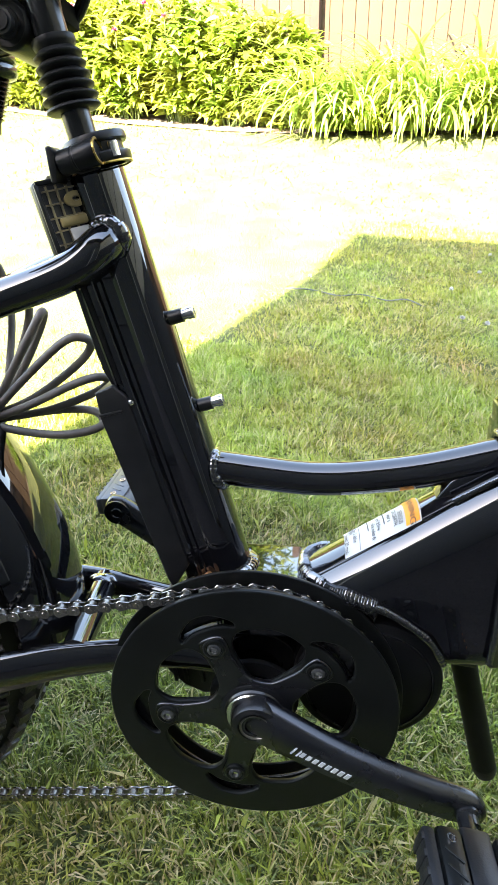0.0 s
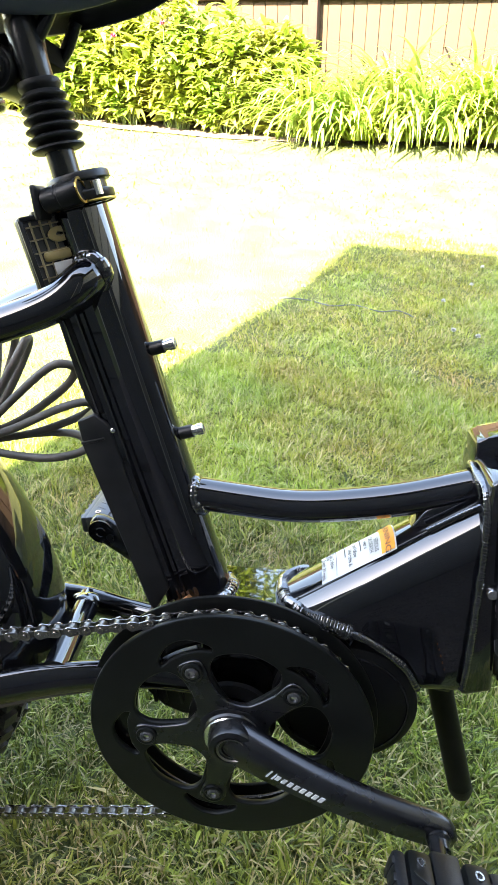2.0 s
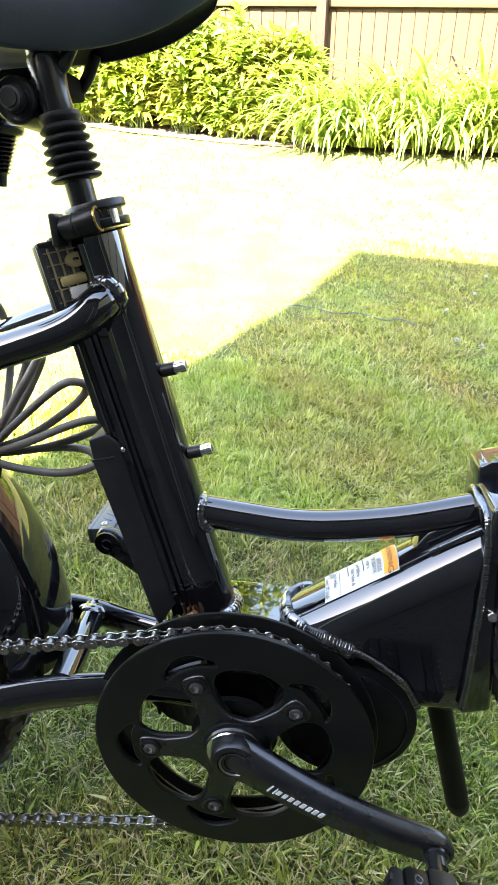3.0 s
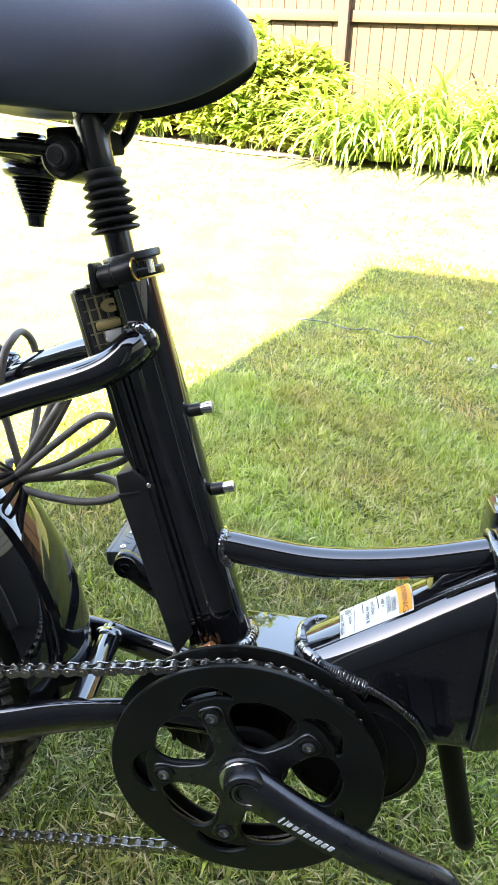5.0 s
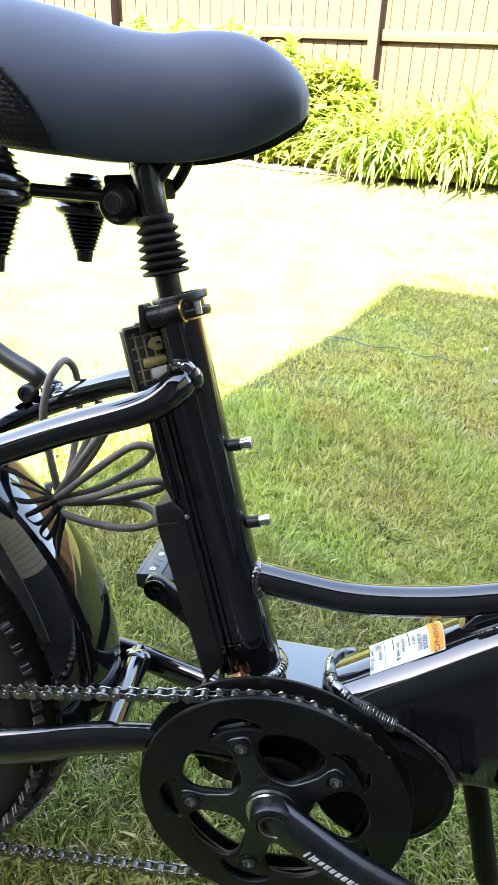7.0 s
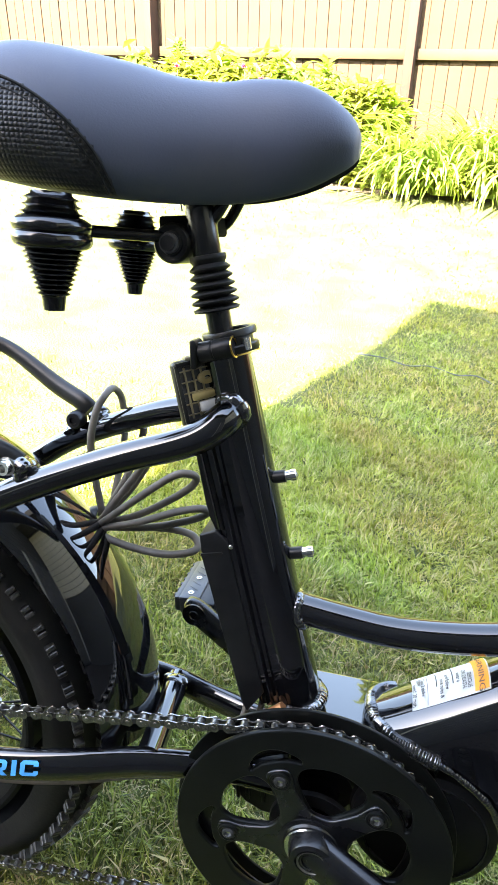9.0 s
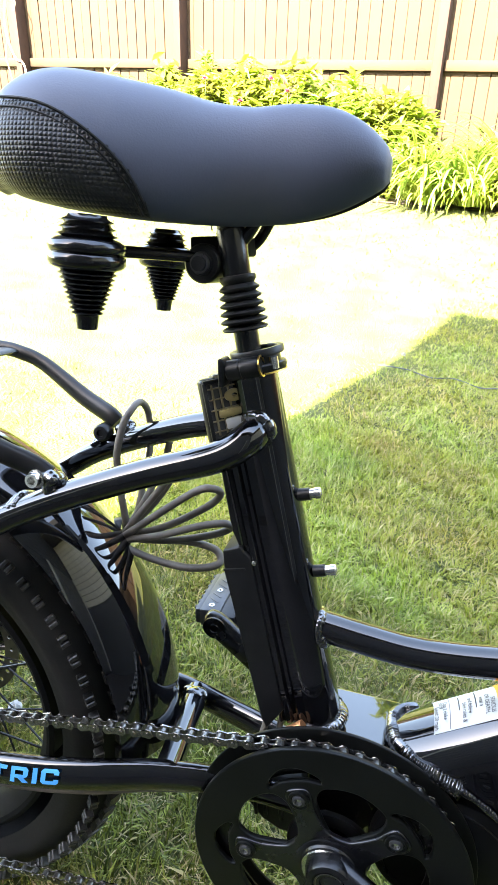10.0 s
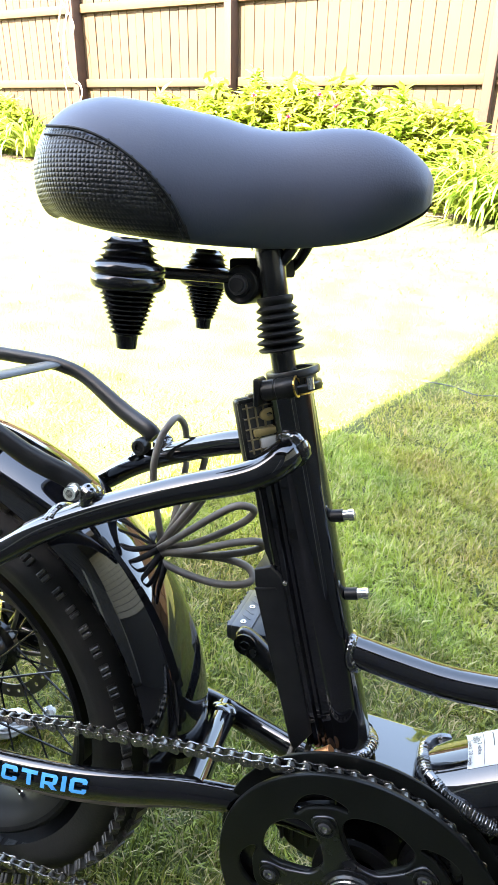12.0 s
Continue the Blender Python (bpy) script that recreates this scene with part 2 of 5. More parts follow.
def lathe(profile, o, d, n=32, bm=None, arc=(0, 2 * math.pi), cap=True):
    """Turns (radius, height) pairs round the axis from o along d."""
    bm = bm or bmesh.new()
    o, d = Vector(o), Vector(d).normalized()
    u = d.orthogonal().normalized() if abs(d.y) < 0.99 else Vector((1, 0, 0))
    v = d.cross(u)
    full = abs(arc[1] - arc[0] - 2 * math.pi) < 1e-6
    m = n if full else n + 1
    rings = []
    for r, h in profile:
        if r < 1e-6:
            rings.append([bm.verts.new(o + d * h)])
        else:
            rings.append([bm.verts.new(o + d * h + r * (math.cos(a) * u + math.sin(a) * v)) for a in (arc[0] + (arc[1] - arc[0]) * j / n for j in range(m))])
    for a, b in zip(rings, rings[1:]):
        for j in range(n):
            q = (j + 1) % m
            f = [a[j % len(a)], a[q % len(a)], b[q % len(b)], b[j % len(b)]]
            f = list(dict.fromkeys(f))
            if len(f) > 2:
                bm.faces.new(f)
    if full and cap:
        for ring, flip in ((rings[0], True), (rings[-1], False)):
            if len(ring) > 2 and profile[0] != profile[-1]:
                bm.faces.new(ring[::-1] if flip else ring)
    return bm


def box(c, size, rot=(0, 0, 0), bev=0.0015, bm=None, seg=2):
    one = bmesh.new()
    bmesh.ops.create_cube(one, size=1, matrix=pose(*c, *rot) @ Matrix.Diagonal((*size, 1)))
    if bev:
        bmesh.ops.bevel(one, geom=one.edges[:], offset=bev, segments=seg, affect="EDGES", profile=0.5)
    return merge(bm, one)


def prism(poly, y0, y1, bev=0.002, bm=None, seg=3):
    """A plate with the outline poly, in (x, z), from y0 to y1, its edges rounded."""
    one = bmesh.new()
    a = [one.verts.new((x, y0, z)) for x, z in poly]
    b = [one.verts.new((x, y1, z)) for x, z in poly]
    one.faces.new(a)
    one.faces.new(b[::-1])
    for i in range(len(poly)):
        j = (i + 1) % len(poly)
        one.faces.new((a[j], a[i], b[i], b[j]))
    if bev:
        bmesh.ops.bevel(one, geom=one.edges[:], offset=bev, segments=seg, affect="EDGES", profile=0.5)
    return merge(bm, one)


def merge(bm, one):
    if bm is None:
        return one
    me = bpy.data.meshes.new("join")
    one.to_mesh(me)
    one.free()
    bm.from_mesh(me)
    bpy.data.meshes.remove(me)
    return bm


def from_curve(data, m):
    """The mesh of a curve or a text, moved by m, as a bmesh."""
    ob = bpy.data.objects.new("temp", data)
    scene.collection.objects.link(ob)
    me = bpy.data.meshes.new_from_object(ob.evaluated_get(bpy.context.evaluated_depsgraph_get()))
    bm = bmesh.new()
    bm.from_mesh(me)
    bm.transform(m)
    bpy.data.objects.remove(ob)
    bpy.data.meshes.remove(me)
    return bm


def outline(loops, depth, bevel, m, bm=None):
    """A flat plate with holes: the first loop is its rim, the others are cut out."""
    cu = bpy.data.curves.new("outline", "CURVE")
    cu.dimensions, cu.fill_mode, cu.extrude, cu.bevel_depth, cu.bevel_resolution, cu.resolution_u = "2D", "BOTH", depth / 2, bevel, 1, 1
    for loop in loops:
        s = cu.splines.new("POLY")
        s.points.add(len(loop) - 1)
        for p, (x, y) in zip(s.points, loop):
            p.co = (x, y, 0, 1)
        s.use_cyclic_u = True
    return merge(bm, from_curve(cu, m))


def text(s, size, m, extrude=0.0001, heavy=0.0):
    cu = bpy.data.curves.new("text", "FONT")
    cu.body, cu.size, cu.extrude, cu.align_x, cu.align_y, cu.offset = s, size, extrude, "CENTER", "CENTER", heavy
    return from_curve(cu, m)


def big_mesh(name, V, F3, F4, material):
    """A mesh out of number arrays, for what is too many to build one by one."""
    me = bpy.data.meshes.new(name)
    me.vertices.add(len(V))
    me.vertices.foreach_set("co", V.astype(np.float32).ravel())
    loops = np.concatenate([F4.ravel(), F3.ravel()])
    me.loops.add(len(loops))
    me.loops.foreach_set("vertex_index", loops.astype(np.int32))
    start = np.concatenate([np.arange(len(F4)) * 4, len(F4) * 4 + np.arange(len(F3)) * 3])
    me.polygons.add(len(start))
    me.polygons.foreach_set("loop_start", start.astype(np.int32))
    me.update(calc_edges=True)
    me.validate()
    me.materials.append(material)
    me.shade_smooth()
    return me


# ---------------------------------------------------------------- ground
def smooth01(u):
    u = np.clip(u, 0, 1)
    return u * u * (3 - 2 * u)


def lawn_z(x, y):
    """The lawn falls gently to the right, climbs to the flower bed and levels out along it."""
    x, y = np.asarray(x, float), np.asarray(y, float)
    rise = 0.43 * smooth01((y - 2.6) / 4.2) * np.where(y > 2.6, 1, 0) * 1.25
    near = -0.075 * (np.clip(x, -9, 9) + 0.04)
    far = np.interp(x, [-9, -7, -4.5, -2.8, -1.2, 1, 9], [0.67, 0.53, 0.31, 0.13, 0.02, -0.02, -0.3])
    fall = near + (far - near) * smooth01((y - 3.3) / 2.4)
    rough_ = 0.006 * np.sin(5.1 * x + 1.3 * y) * np.sin(4.3 * y - 0.7 * x)
    return fall + np.minimum(rise, 0.5) + rough_


def ground_sheet():
    xs = np.concatenate([[-900, -200, -60, -25], np.arange(-12, 12.01, 0.25), [25, 60, 200, 900]])
    ys = np.concatenate([[-900, -200, -60, -25], np.arange(-10, 12.01, 0.25), [25, 60, 200, 900]])
    X, Y = np.meshgrid(xs, ys)
    V = np.stack([X, Y, lawn_z(X, Y)], -1).reshape(-1, 3)
    w = len(xs)
    i = (np.arange(len(ys) - 1)[:, None] * w + np.arange(w - 1)[None]).ravel()
    F4 = np.stack([i, i + 1, i + w + 1, i + w], -1)
    ob = new("ground", big_mesh("ground", V, np.zeros((0, 3), int), F4, TURF))
    return tagged(ob, "green mown lawn, half in sun and half in shade", "lawn", kind="structure")


ground_sheet()


def blades(name, zone, count, length, width, label, seed, lay=0.55, thin=0.0, tuft=0.0, material=None):
    """Grass blades spread over the zone (x0, x1, y0, y1), each a bent strip that tapers to a point; tuft: how far neighbours lean together."""
    g = np.random.default_rng(seed)
    x, y = g.uniform(zone[0], zone[1], count), g.uniform(zone[2], zone[3], count)
    if thin:                   # blades thinned past the house shadow's edge, so the sunlit side looks brighter
        keep = g.uniform(0, 1, count) < np.clip((x - (-1.02 + 0.19 * (y + 0.7)) + 0.12) / 0.3, np.where(y > 0.75, thin, 1), 1)
        x, y = x[keep], y[keep]
        count = len(x)
    patch = np.sin(7 * x + 2 * np.sin(3 * y)) * np.sin(6 * y + 1.7 * np.sin(4 * x))
    fine = np.sin(61 * x + 3 * np.sin(37 * y + 5 * patch)) * np.sin(53 * y + 3 * np.sin(43 * x - 4 * patch))
    z = lawn_z(x, y) - 0.004
    ln = length * g.uniform(0.55, 1.25, count) * (1 + 0.18 * patch + 0.35 * fine * (tuft > 0))
    wd = width * g.uniform(0.7, 1.3, count)
    a, lean = g.uniform(0, 2 * np.pi, count), np.abs(g.normal(lay, 0.35, count))
    if tuft:
        field = 2.6 * np.sin(23 * x + 2.2 * np.sin(17 * y)) + 2.6 * np.sin(27 * y + 2.2 * np.sin(19 * x + 1))
        a = np.where(g.uniform(0, 1, count) < tuft, field + g.normal(0, 0.5, count), a)
    d = np.stack([np.cos(a) * np.sin(lean), np.sin(a) * np.sin(lean), np.cos(lean)], -1)
    l2 = np.clip(lean + g.uniform(0.2, 0.9, count), 0, 1.75)
    e = np.stack([np.cos(a) * np.sin(l2), np.sin(a) * np.sin(l2), np.cos(l2)], -1)
    t = a + np.pi / 2 + g.uniform(-0.5, 0.5, count)
    s = np.stack([np.cos(t), np.sin(t), np.zeros(count)], -1) * wd[:, None] / 2
    p0 = np.stack([x, y, z], -1)
    p1 = p0 + d * (ln * 0.55)[:, None]
    p2 = p1 + e * (ln * 0.45)[:, None]
    V = np.stack([p0 - s, p0 + s, p1 + s * 0.85, p1 - s * 0.85, p2], 1).reshape(-1, 3)
    b = np.arange(count) * 5
    F4 = np.stack([b, b + 1, b + 2, b + 3], -1)
    F3 = np.stack([b + 3, b + 2, b + 4], -1)
    ob = new(name, big_mesh(name, V, F3, F4, material or GRASS))
    return tagged(ob, label, "grass", kind="stuff")


blades("grass", (-0.85, 0.72, 0.02, 1.00), 118000, 0.032, 0.0022, "short green lawn grass with straw-coloured dry blades", 3, 0.50, 0, 0.35, SHADED_GRASS)
blades("grass", (-1.7, -0.85, 0.0, 1.7), 62000, 0.031, 0.0027, "short green lawn grass beside the rear wheel", 6, 0.65, 0.10, 0.4, SHADED_GRASS)
blades("grass", (-0.85, 1.2, 0.92, 1.75), 125000, 0.030, 0.0028, "short green lawn grass in shade", 7, 0.70, 0, 0.4)
blades("grass", (-2.6, 2.2, 1.75, 3.75), 300000, 0.030, 0.0034, "mown green lawn grass in patchy shade", 4, 0.95, 0.03, 0.45)
blades("grass", (-8.0, 3.5, 3.75, 6.2), 40000, 0.034, 0.008, "sunlit mown lawn grass", 5, 1.3)
blades("grass", (-5.0, 4.4, 0.02, 3.75), 100000, 0.034, 0.0050, "mown lawn grass round the bicycle", 9, 0.9, 0.02, 0.5)


# ---------------------------------------------------------------- house behind, whose shade lies on the lawn
def house():
    root = tagged(new("house"), "unseen house shading the lawn, lapped dark grey siding, added eaves and wings", "house")
    x0, x1, y0, y1, h = -1.194, 9.0, -1.6, -9.6, 4.775
    part("wall", box(((x0 + x1) / 2, (y0 + y1) / 2 - 0.02, h / 2 - 0.4), (x1 - x0, y0 - y1 - 0.04, h + 0.8), bev=0), SIDING, root, smooth=0)
    # unseen pale strips and dark panel added to streak the seat tube's reflection
    part("corner_strip", box((x0 + 0.05, y0 + 0.028, 1.6), (0.11, 0.03, 3.9), bev=0.004), PALE_STRIP, root, smooth=0)
    dark_panel = part("dark_panel", box((1.82, y0 + 0.028, 0.95), (0.90, 0.03, 2.06), bev=0.004), ROOFING, root, "unseen dark panel between pale strips, added for reflections", smooth=0)
    for x in (1.32, 2.32):
        part("streak_strip", box((x, y0 + 0.032, 0.98), (0.09, 0.04, 2.14), bev=0.004), PALE_STRIP, dark_panel, smooth=0)
    # unseen overhang added to narrow the sky mirrored in the tubes
    # the eave's lower edge lies on the sun ray over the wall's head
    e = 0.85
    xe, ye, he = x0 + e * SUN_AZ[0], y0 + e * SUN_AZ[1], h - e * math.tan(SUN_EL)
    bm = prism([(y0 + 0.02, he - 0.08), (ye - 0.12, he - 0.08), (ye, he), ((y0 + y1) / 2, h + 1.6), (y1, h + 0.2), (y1, h)], xe, x1, bev=0)
    bm.transform(Matrix(((0, 1, 0, 0), (1, 0, 0, 0), (0, 0, 1, 0), (0, 0, 0, 1))))
    part("roof", bm, ROOFING, root, smooth=0)
    # unseen walls added to block sky and be mirrored in the paint
    part("wing_wall", box((-6.25, -5.1, 1.5), (10.0, 3.0, 3.8), bev=0), SIDING, root, smooth=0)
    part("side_wall", box((5.7, -0.2, 1.4), (6.6, 2.75, 3.9), bev=0), SIDING, root, smooth=0)
    part("added_side_roof", box((5.55, -0.15, 3.47), (7.4, 3.1, 0.24), bev=0.01), ROOFING, root, smooth=0)
    # beige boards set where the mudguard mirrors pale siding
    cross = mesh_of(box((0, 0, 0), (0.02, 2.75, 0.135), (0, -5, 0), bev=0.002, seg=1), "siding_board", BEIGE, 0)
    for i in range(13):
        ob = new("siding_board", cross)
        ob.parent, ob.location = root, (2.395, -0.2, 1.40 + i * 0.152)
    wing = mesh_of(box((0, 0, 0), (10.0, 0.02, 0.19), (8, 0, 0), bev=0.002, seg=1), "siding_board", SIDING, 0)
    for i in range(18):
        ob = new("siding_board", wing)
        ob.parent, ob.location = root, (-6.25, -3.59, 0.12 + i * 0.18)
    lap = mesh_of(box((0, 0, 0), (x1 - x0, 0.02, 0.19), (3, 0, 0), bev=0.002, seg=1), "siding_board", SIDING, 0)
    for i in range(26):
        ob = new("siding_board", lap)
        ob.parent, ob.location = root, ((x0 + x1) / 2, y0 + 0.004, 0.15 + i * 0.18)


house()


def added_soil_strip():
    """Unseen dark soil along the foot of the house wall, added to darken reflections."""
    bm = bmesh.new()
    xs = [-1.15 + 0.25 * i for i in range(15)]
    rows = [[bm.verts.new((x, y + (0.03 * math.sin(5 * x) if y > -0.2 else 0), float(lawn_z(x, y)) + 0.012 + 0.006 * math.sin(9 * x + 20 * y))) for x in xs] for y in (-1.62, -1.3, -1.0, -0.7, -0.4, -0.1)]
    for a, b in zip(rows, rows[1:]):
        for i in range(len(xs) - 1):
            bm.faces.new((a[i], a[i + 1], b[i + 1], b[i]))
    tagged(new("added_soil_strip", mesh_of(bm, "added_soil_strip", DARK_SOIL)), "unseen dark soil added along the house wall", "soil", kind="structure")


added_soil_strip()


# ---------------------------------------------------------------- fence
FENCE_Y = 6.75


def rail_z(x):
    return 1.735 - 0.040 * (x + 0.98)


def fence():
    posts = [-8.75, -6.08, -3.81, -0.98, 1.85, 4.6, 6.9]
    root = tagged(new("fence"), "tall tan board fence with reddish-brown posts", "fence", kind="structure")
    board = mesh_of(box((0, 0, 0), (0.1195, 0.016, 2.25), bev=0.003, seg=1), "board", CEDAR, 0)
    g = random.Random(5)
    for a, b in zip(posts, posts[1:]):
        n = round((b - a) / 0.125)
        for i in range(n):
            x = a + (i + 0.5) * (b - a) / n
            ob = new("board", board)
            ob.parent = root
            ob.matrix_basis = pose(x, FENCE_Y + 0.070 + g.uniform(-0.003, 0.003), rail_z(x) - 0.04 + g.uniform(-0.008, 0.008), 0, g.uniform(-0.25, 0.25), 0)
        for dz, name in ((0.0, "rail"), (0.80, "rail"), (-0.86, "rail")):
            l = b - a - 0.1
            bm = box(((a + b) / 2, FENCE_Y + 0.038, rail_z((a + b) / 2) + dz), (l, 0.04, 0.09), (0, math.degrees(math.atan(0.040)), 0), 0.004)
            part(name, bm, CEDAR, root)
    # sheet added behind the boards to stop light in the gaps, so they look dark
    part("backing", box((-0.9, FENCE_Y + 0.090, rail_z(-0.9) - 0.04), (15.6, 0.008, 2.2), (0, math.degrees(math.atan(0.040)), 0), 0), POST, root, smooth=0)
    for x in posts:
        bm = box((x, FENCE_Y - 0.03, rail_z(x) - 0.04), (0.092, 0.17, 2.4), bev=0.006)
        part("post", bm, POST, root)


fence()


def added_side_fence():
    """Unseen fence turning back to the house, added to block bright lawn in reflections."""
    root = tagged(new("added_side_fence"), "unseen tan board fence added along the side of the lawn", "fence", kind="structure")
    board = mesh_of(box((0, 0, 0), (0.014, 0.1195, 2.25), bev=0), "board", CEDAR, 0)
    for i in range(64):
        y = 6.72 - i * 0.1165
        ob = new("board", board)
        ob.parent = root
        ob.location = (6.86 + 0.016 * (i % 2), y, 1.42 - 0.05 * (6.72 - y))
    for dz in (0.0, 0.80):
        part("rail", box((6.83, 3.0, 1.28 + dz), (0.04, 7.4, 0.09), (2.9, 0, 0), 0.004), CEDAR, root)


added_side_fence()


# ---------------------------------------------------------------- flower bed
def bed():
    poly = [(-9, 6.35), (-5.5, 6.3), (-3.2, 6.15), (-1.7, 6.06), (-0.6, 6.08), (0.8, 6.06), (4, 6.05)]
    L = catmull(poly, 6)
    bm = bmesh.new()
    lo = [bm.verts.new((p[0], p[1], float(lawn_z(*p)) + 0.006)) for p in L]
    hi = [bm.verts.new((p[0], 6.95, float(lawn_z(*p)) + 0.10)) for p in L]
    for i in range(len(L) - 1):
        bm.faces.new((lo[i], lo[i + 1], hi[i + 1], hi[i]))
    root = tagged(new("flower_bed", mesh_of(bm, "flower_bed", SOIL)), "dark soil bed with low stone edging along the fence", "flower bed", kind="structure")
    bm = box((0, 0, 0), (0.19, 0.09, 0.08), bev=0.015)
    stone = mesh_of(bm, "edging_stone", STONE)
    g, s, last = random.Random(8), 0.0, L[0]
    for p in L[1:]:
        seg = math.dist(p, last)
        while s < seg:
            q = np.array(last) + (np.array(p) - last) * s / seg
            ob = new("edging_stone", stone)
            ob.parent = root
            ob.matrix_basis = pose(q[0], q[1], float(lawn_z(*q)) - 0.048 + g.uniform(-0.012, 0.01), g.uniform(-4, 4), g.uniform(-4, 4),
                                   math.degrees(math.atan2(p[1] - last[1], p[0] - last[0])) + g.uniform(-5, 5))
            s += 0.2
        s -= seg
        last = p


bed()


def leaf_array(P, D, N, length, width, curl):
    """Pointed leaves: base P, direction D, side N. Four crosswise pairs with a folded midrib."""
    n = len(P)
    st = np.array([0.0, 0.3, 0.65, 1.0])
    wd = np.array([0.12, 1.0, 0.75, 0.03])
    U = np.cross(N, D)
    rows = []
    for s, w in zip(st, wd):
        c = P + D * (length * s)[:, None] - U * (curl * length * s * s)[:, None]
        lift = U * (width * w * 0.18)[:, None]
        rows += [c - N * (width * w / 2)[:, None] + lift, c, c + N * (width * w / 2)[:, None] + lift]
    V = np.stack(rows, 1).reshape(-1, 3)
    b = (np.arange(n) * 12)[:, None, None]
    quads = np.array([[3 * r + c, 3 * r + c + 1, 3 * r + c + 4, 3 * r + c + 3] for r in range(3) for c in range(2)])
    return V, (b + quads[None]).reshape(-1, 4)


def unit(a):
    return a / np.linalg.norm(a, axis=-1, keepdims=True)


def shrub(x, y, r, h, count, seed, label, leaf=0.145):
    """A bushy perennial: many stems from one root, leaves in whorls that face outwards and up."""
    g = np.random.default_rng(seed)
    z0 = float(lawn_z(x, y)) + 0.05
    root = tagged(new("leafy_shrub"), label, "shrub", group="shrubs along the fence")
    stems = bmesh.new()
    Ps, Ds = [], []
    for i in range(34):
        a, q = g.uniform(0, 2 * np.pi), np.sqrt(g.uniform(0, 1))
        top = np.array([x + r * q * np.cos(a), y + 0.55 * r * q * np.sin(a), z0 + h * (1 - 0.45 * q * q) * g.uniform(0.8, 1.05)])
        base = np.array([x + 0.25 * r * q * np.cos(a), y + 0.1 * r * np.sin(a), z0 - 0.05])
        mid = base * 0.45 + top * 0.55 + np.array([0, 0, 0.05])
        tube([base, mid, top], [0.006, 0.005, 0.002], n=5, sub=3, bm=stems)
        k = count // 34
        u = 1 - 0.80 * g.uniform(0, 1, k) ** 1.3
        Ps.append(base + (top - base) * u[:, None] + g.normal(0, 0.035, (k, 3)))
        b = g.uniform(0, 2 * np.pi, k)
        Ds.append(unit(np.stack([np.cos(b), np.sin(b) - 0.25, g.normal(0.25, 0.45, k)], -1)))
    P, D = np.concatenate(Ps), np.concatenate(Ds)
    N = unit(np.cross(D, np.array([0, 0, 1.0])) + g.normal(0, 0.25, P.shape))
    ln = leaf * g.uniform(0.6, 1.3, len(P))
    V, F = leaf_array(P, D, N, ln, ln * g.uniform(0.28, 0.4, len(P)), g.uniform(0.05, 0.5, len(P)))
    part("stem", stems, STEM, root)
    leaves = new("foliage", big_mesh("foliage", V, np.zeros((0, 3), int), F, LEAF))
    leaves.parent = root
    tagged(leaves, kind="stuff")


def daylily(x, y, r, h, count, seed, label):
    """A clump of long strap leaves that rise from the root, arch over and hang."""
    g = np.random.default_rng(seed)
    z0 = float(lawn_z(x, y)) + 0.04
    root = tagged(new("daylily"), label, "daylily", group="strap-leaved clumps along the fence")
    Vs, Fs = [], []
    for i in range(count):
        a = g.uniform(0, 2 * np.pi)
        out = np.array([np.cos(a), np.sin(a), 0])
        side = np.array([-np.sin(a), np.cos(a), 0]) * g.uniform(0.014, 0.024)
        ln, bend = h * g.uniform(0.85, 1.45), g.uniform(1.4, 3.0)
        p, ang, rows, n = np.array([x, y, z0]) + out * g.uniform(0, 0.13), g.uniform(0.05, 0.95), [], 9
        for j in range(n):
            u = j / (n - 1)
            w = (0.55 + 0.9 * u) * (1 - u) ** 0.55 if u < 1 else 0.02
            lift = np.array([0, 0, 0.3 * np.linalg.norm(side) * w])
            rows += [p - side * w + lift, p, p + side * w + lift]
            p = p + ln / (n - 1) * (out * np.sin(ang) * (r / 0.35) + np.array([0, 0, 1]) * np.cos(ang))
            ang += bend * (0.4 + 1.4 * u) / (n - 1)
        quads = np.array([[3 * q + c, 3 * q + c + 1, 3 * q + c + 4, 3 * q + c + 3] for q in range(n - 1) for c in range(2)])
        if i % 6 == 0 and out[1] < 0.3:        # the broad arching leaves in front are pieces of their own
            one = new("leaf", big_mesh("leaf", np.array(rows), np.zeros((0, 3), int), quads, LILY))
            one.parent = root
            continue
        Fs.append(quads + len(Vs) * 27)
        Vs.append(np.array(rows))
    ob = new("strap_leaves", big_mesh("strap_leaves", np.concatenate(Vs), np.zeros((0, 3), int), np.concatenate(Fs), LILY))
    ob.parent = root
    tagged(ob, kind="stuff")


for i, (x, y, r, h) in enumerate([(-1.25, 6.38, 0.42, 0.90), (-1.75, 6.4, 0.48, 1.03), (-2.3, 6.42, 0.5, 1.08), (-2.85, 6.45, 0.5, 1.08), (-3.4, 6.45, 0.52, 1.10),
                                  (-3.95, 6.5, 0.5, 0.98), (-4.5, 6.52, 0.46, 0.85), (-5.05, 6.55, 0.4, 0.7), (-7.4, 6.6, 0.5, 0.75), (-8.2, 6.6, 0.5, 0.85)]):
    shrub(x, y, r, h, 3000, 20 + i, "leafy green perennial shrub in full sun before the fence")
# unseen shrubs added so that the gusset plate mirrors green
for i, x in enumerate((-3.2, -1.7, -0.3, 1.1, 2.6)):
    shrub(x, 8.3, 0.95, 4.5 - 0.4 * (i % 2), 7500, 120 + i, "tall leafy shrub added unseen behind the fence", 0.2)
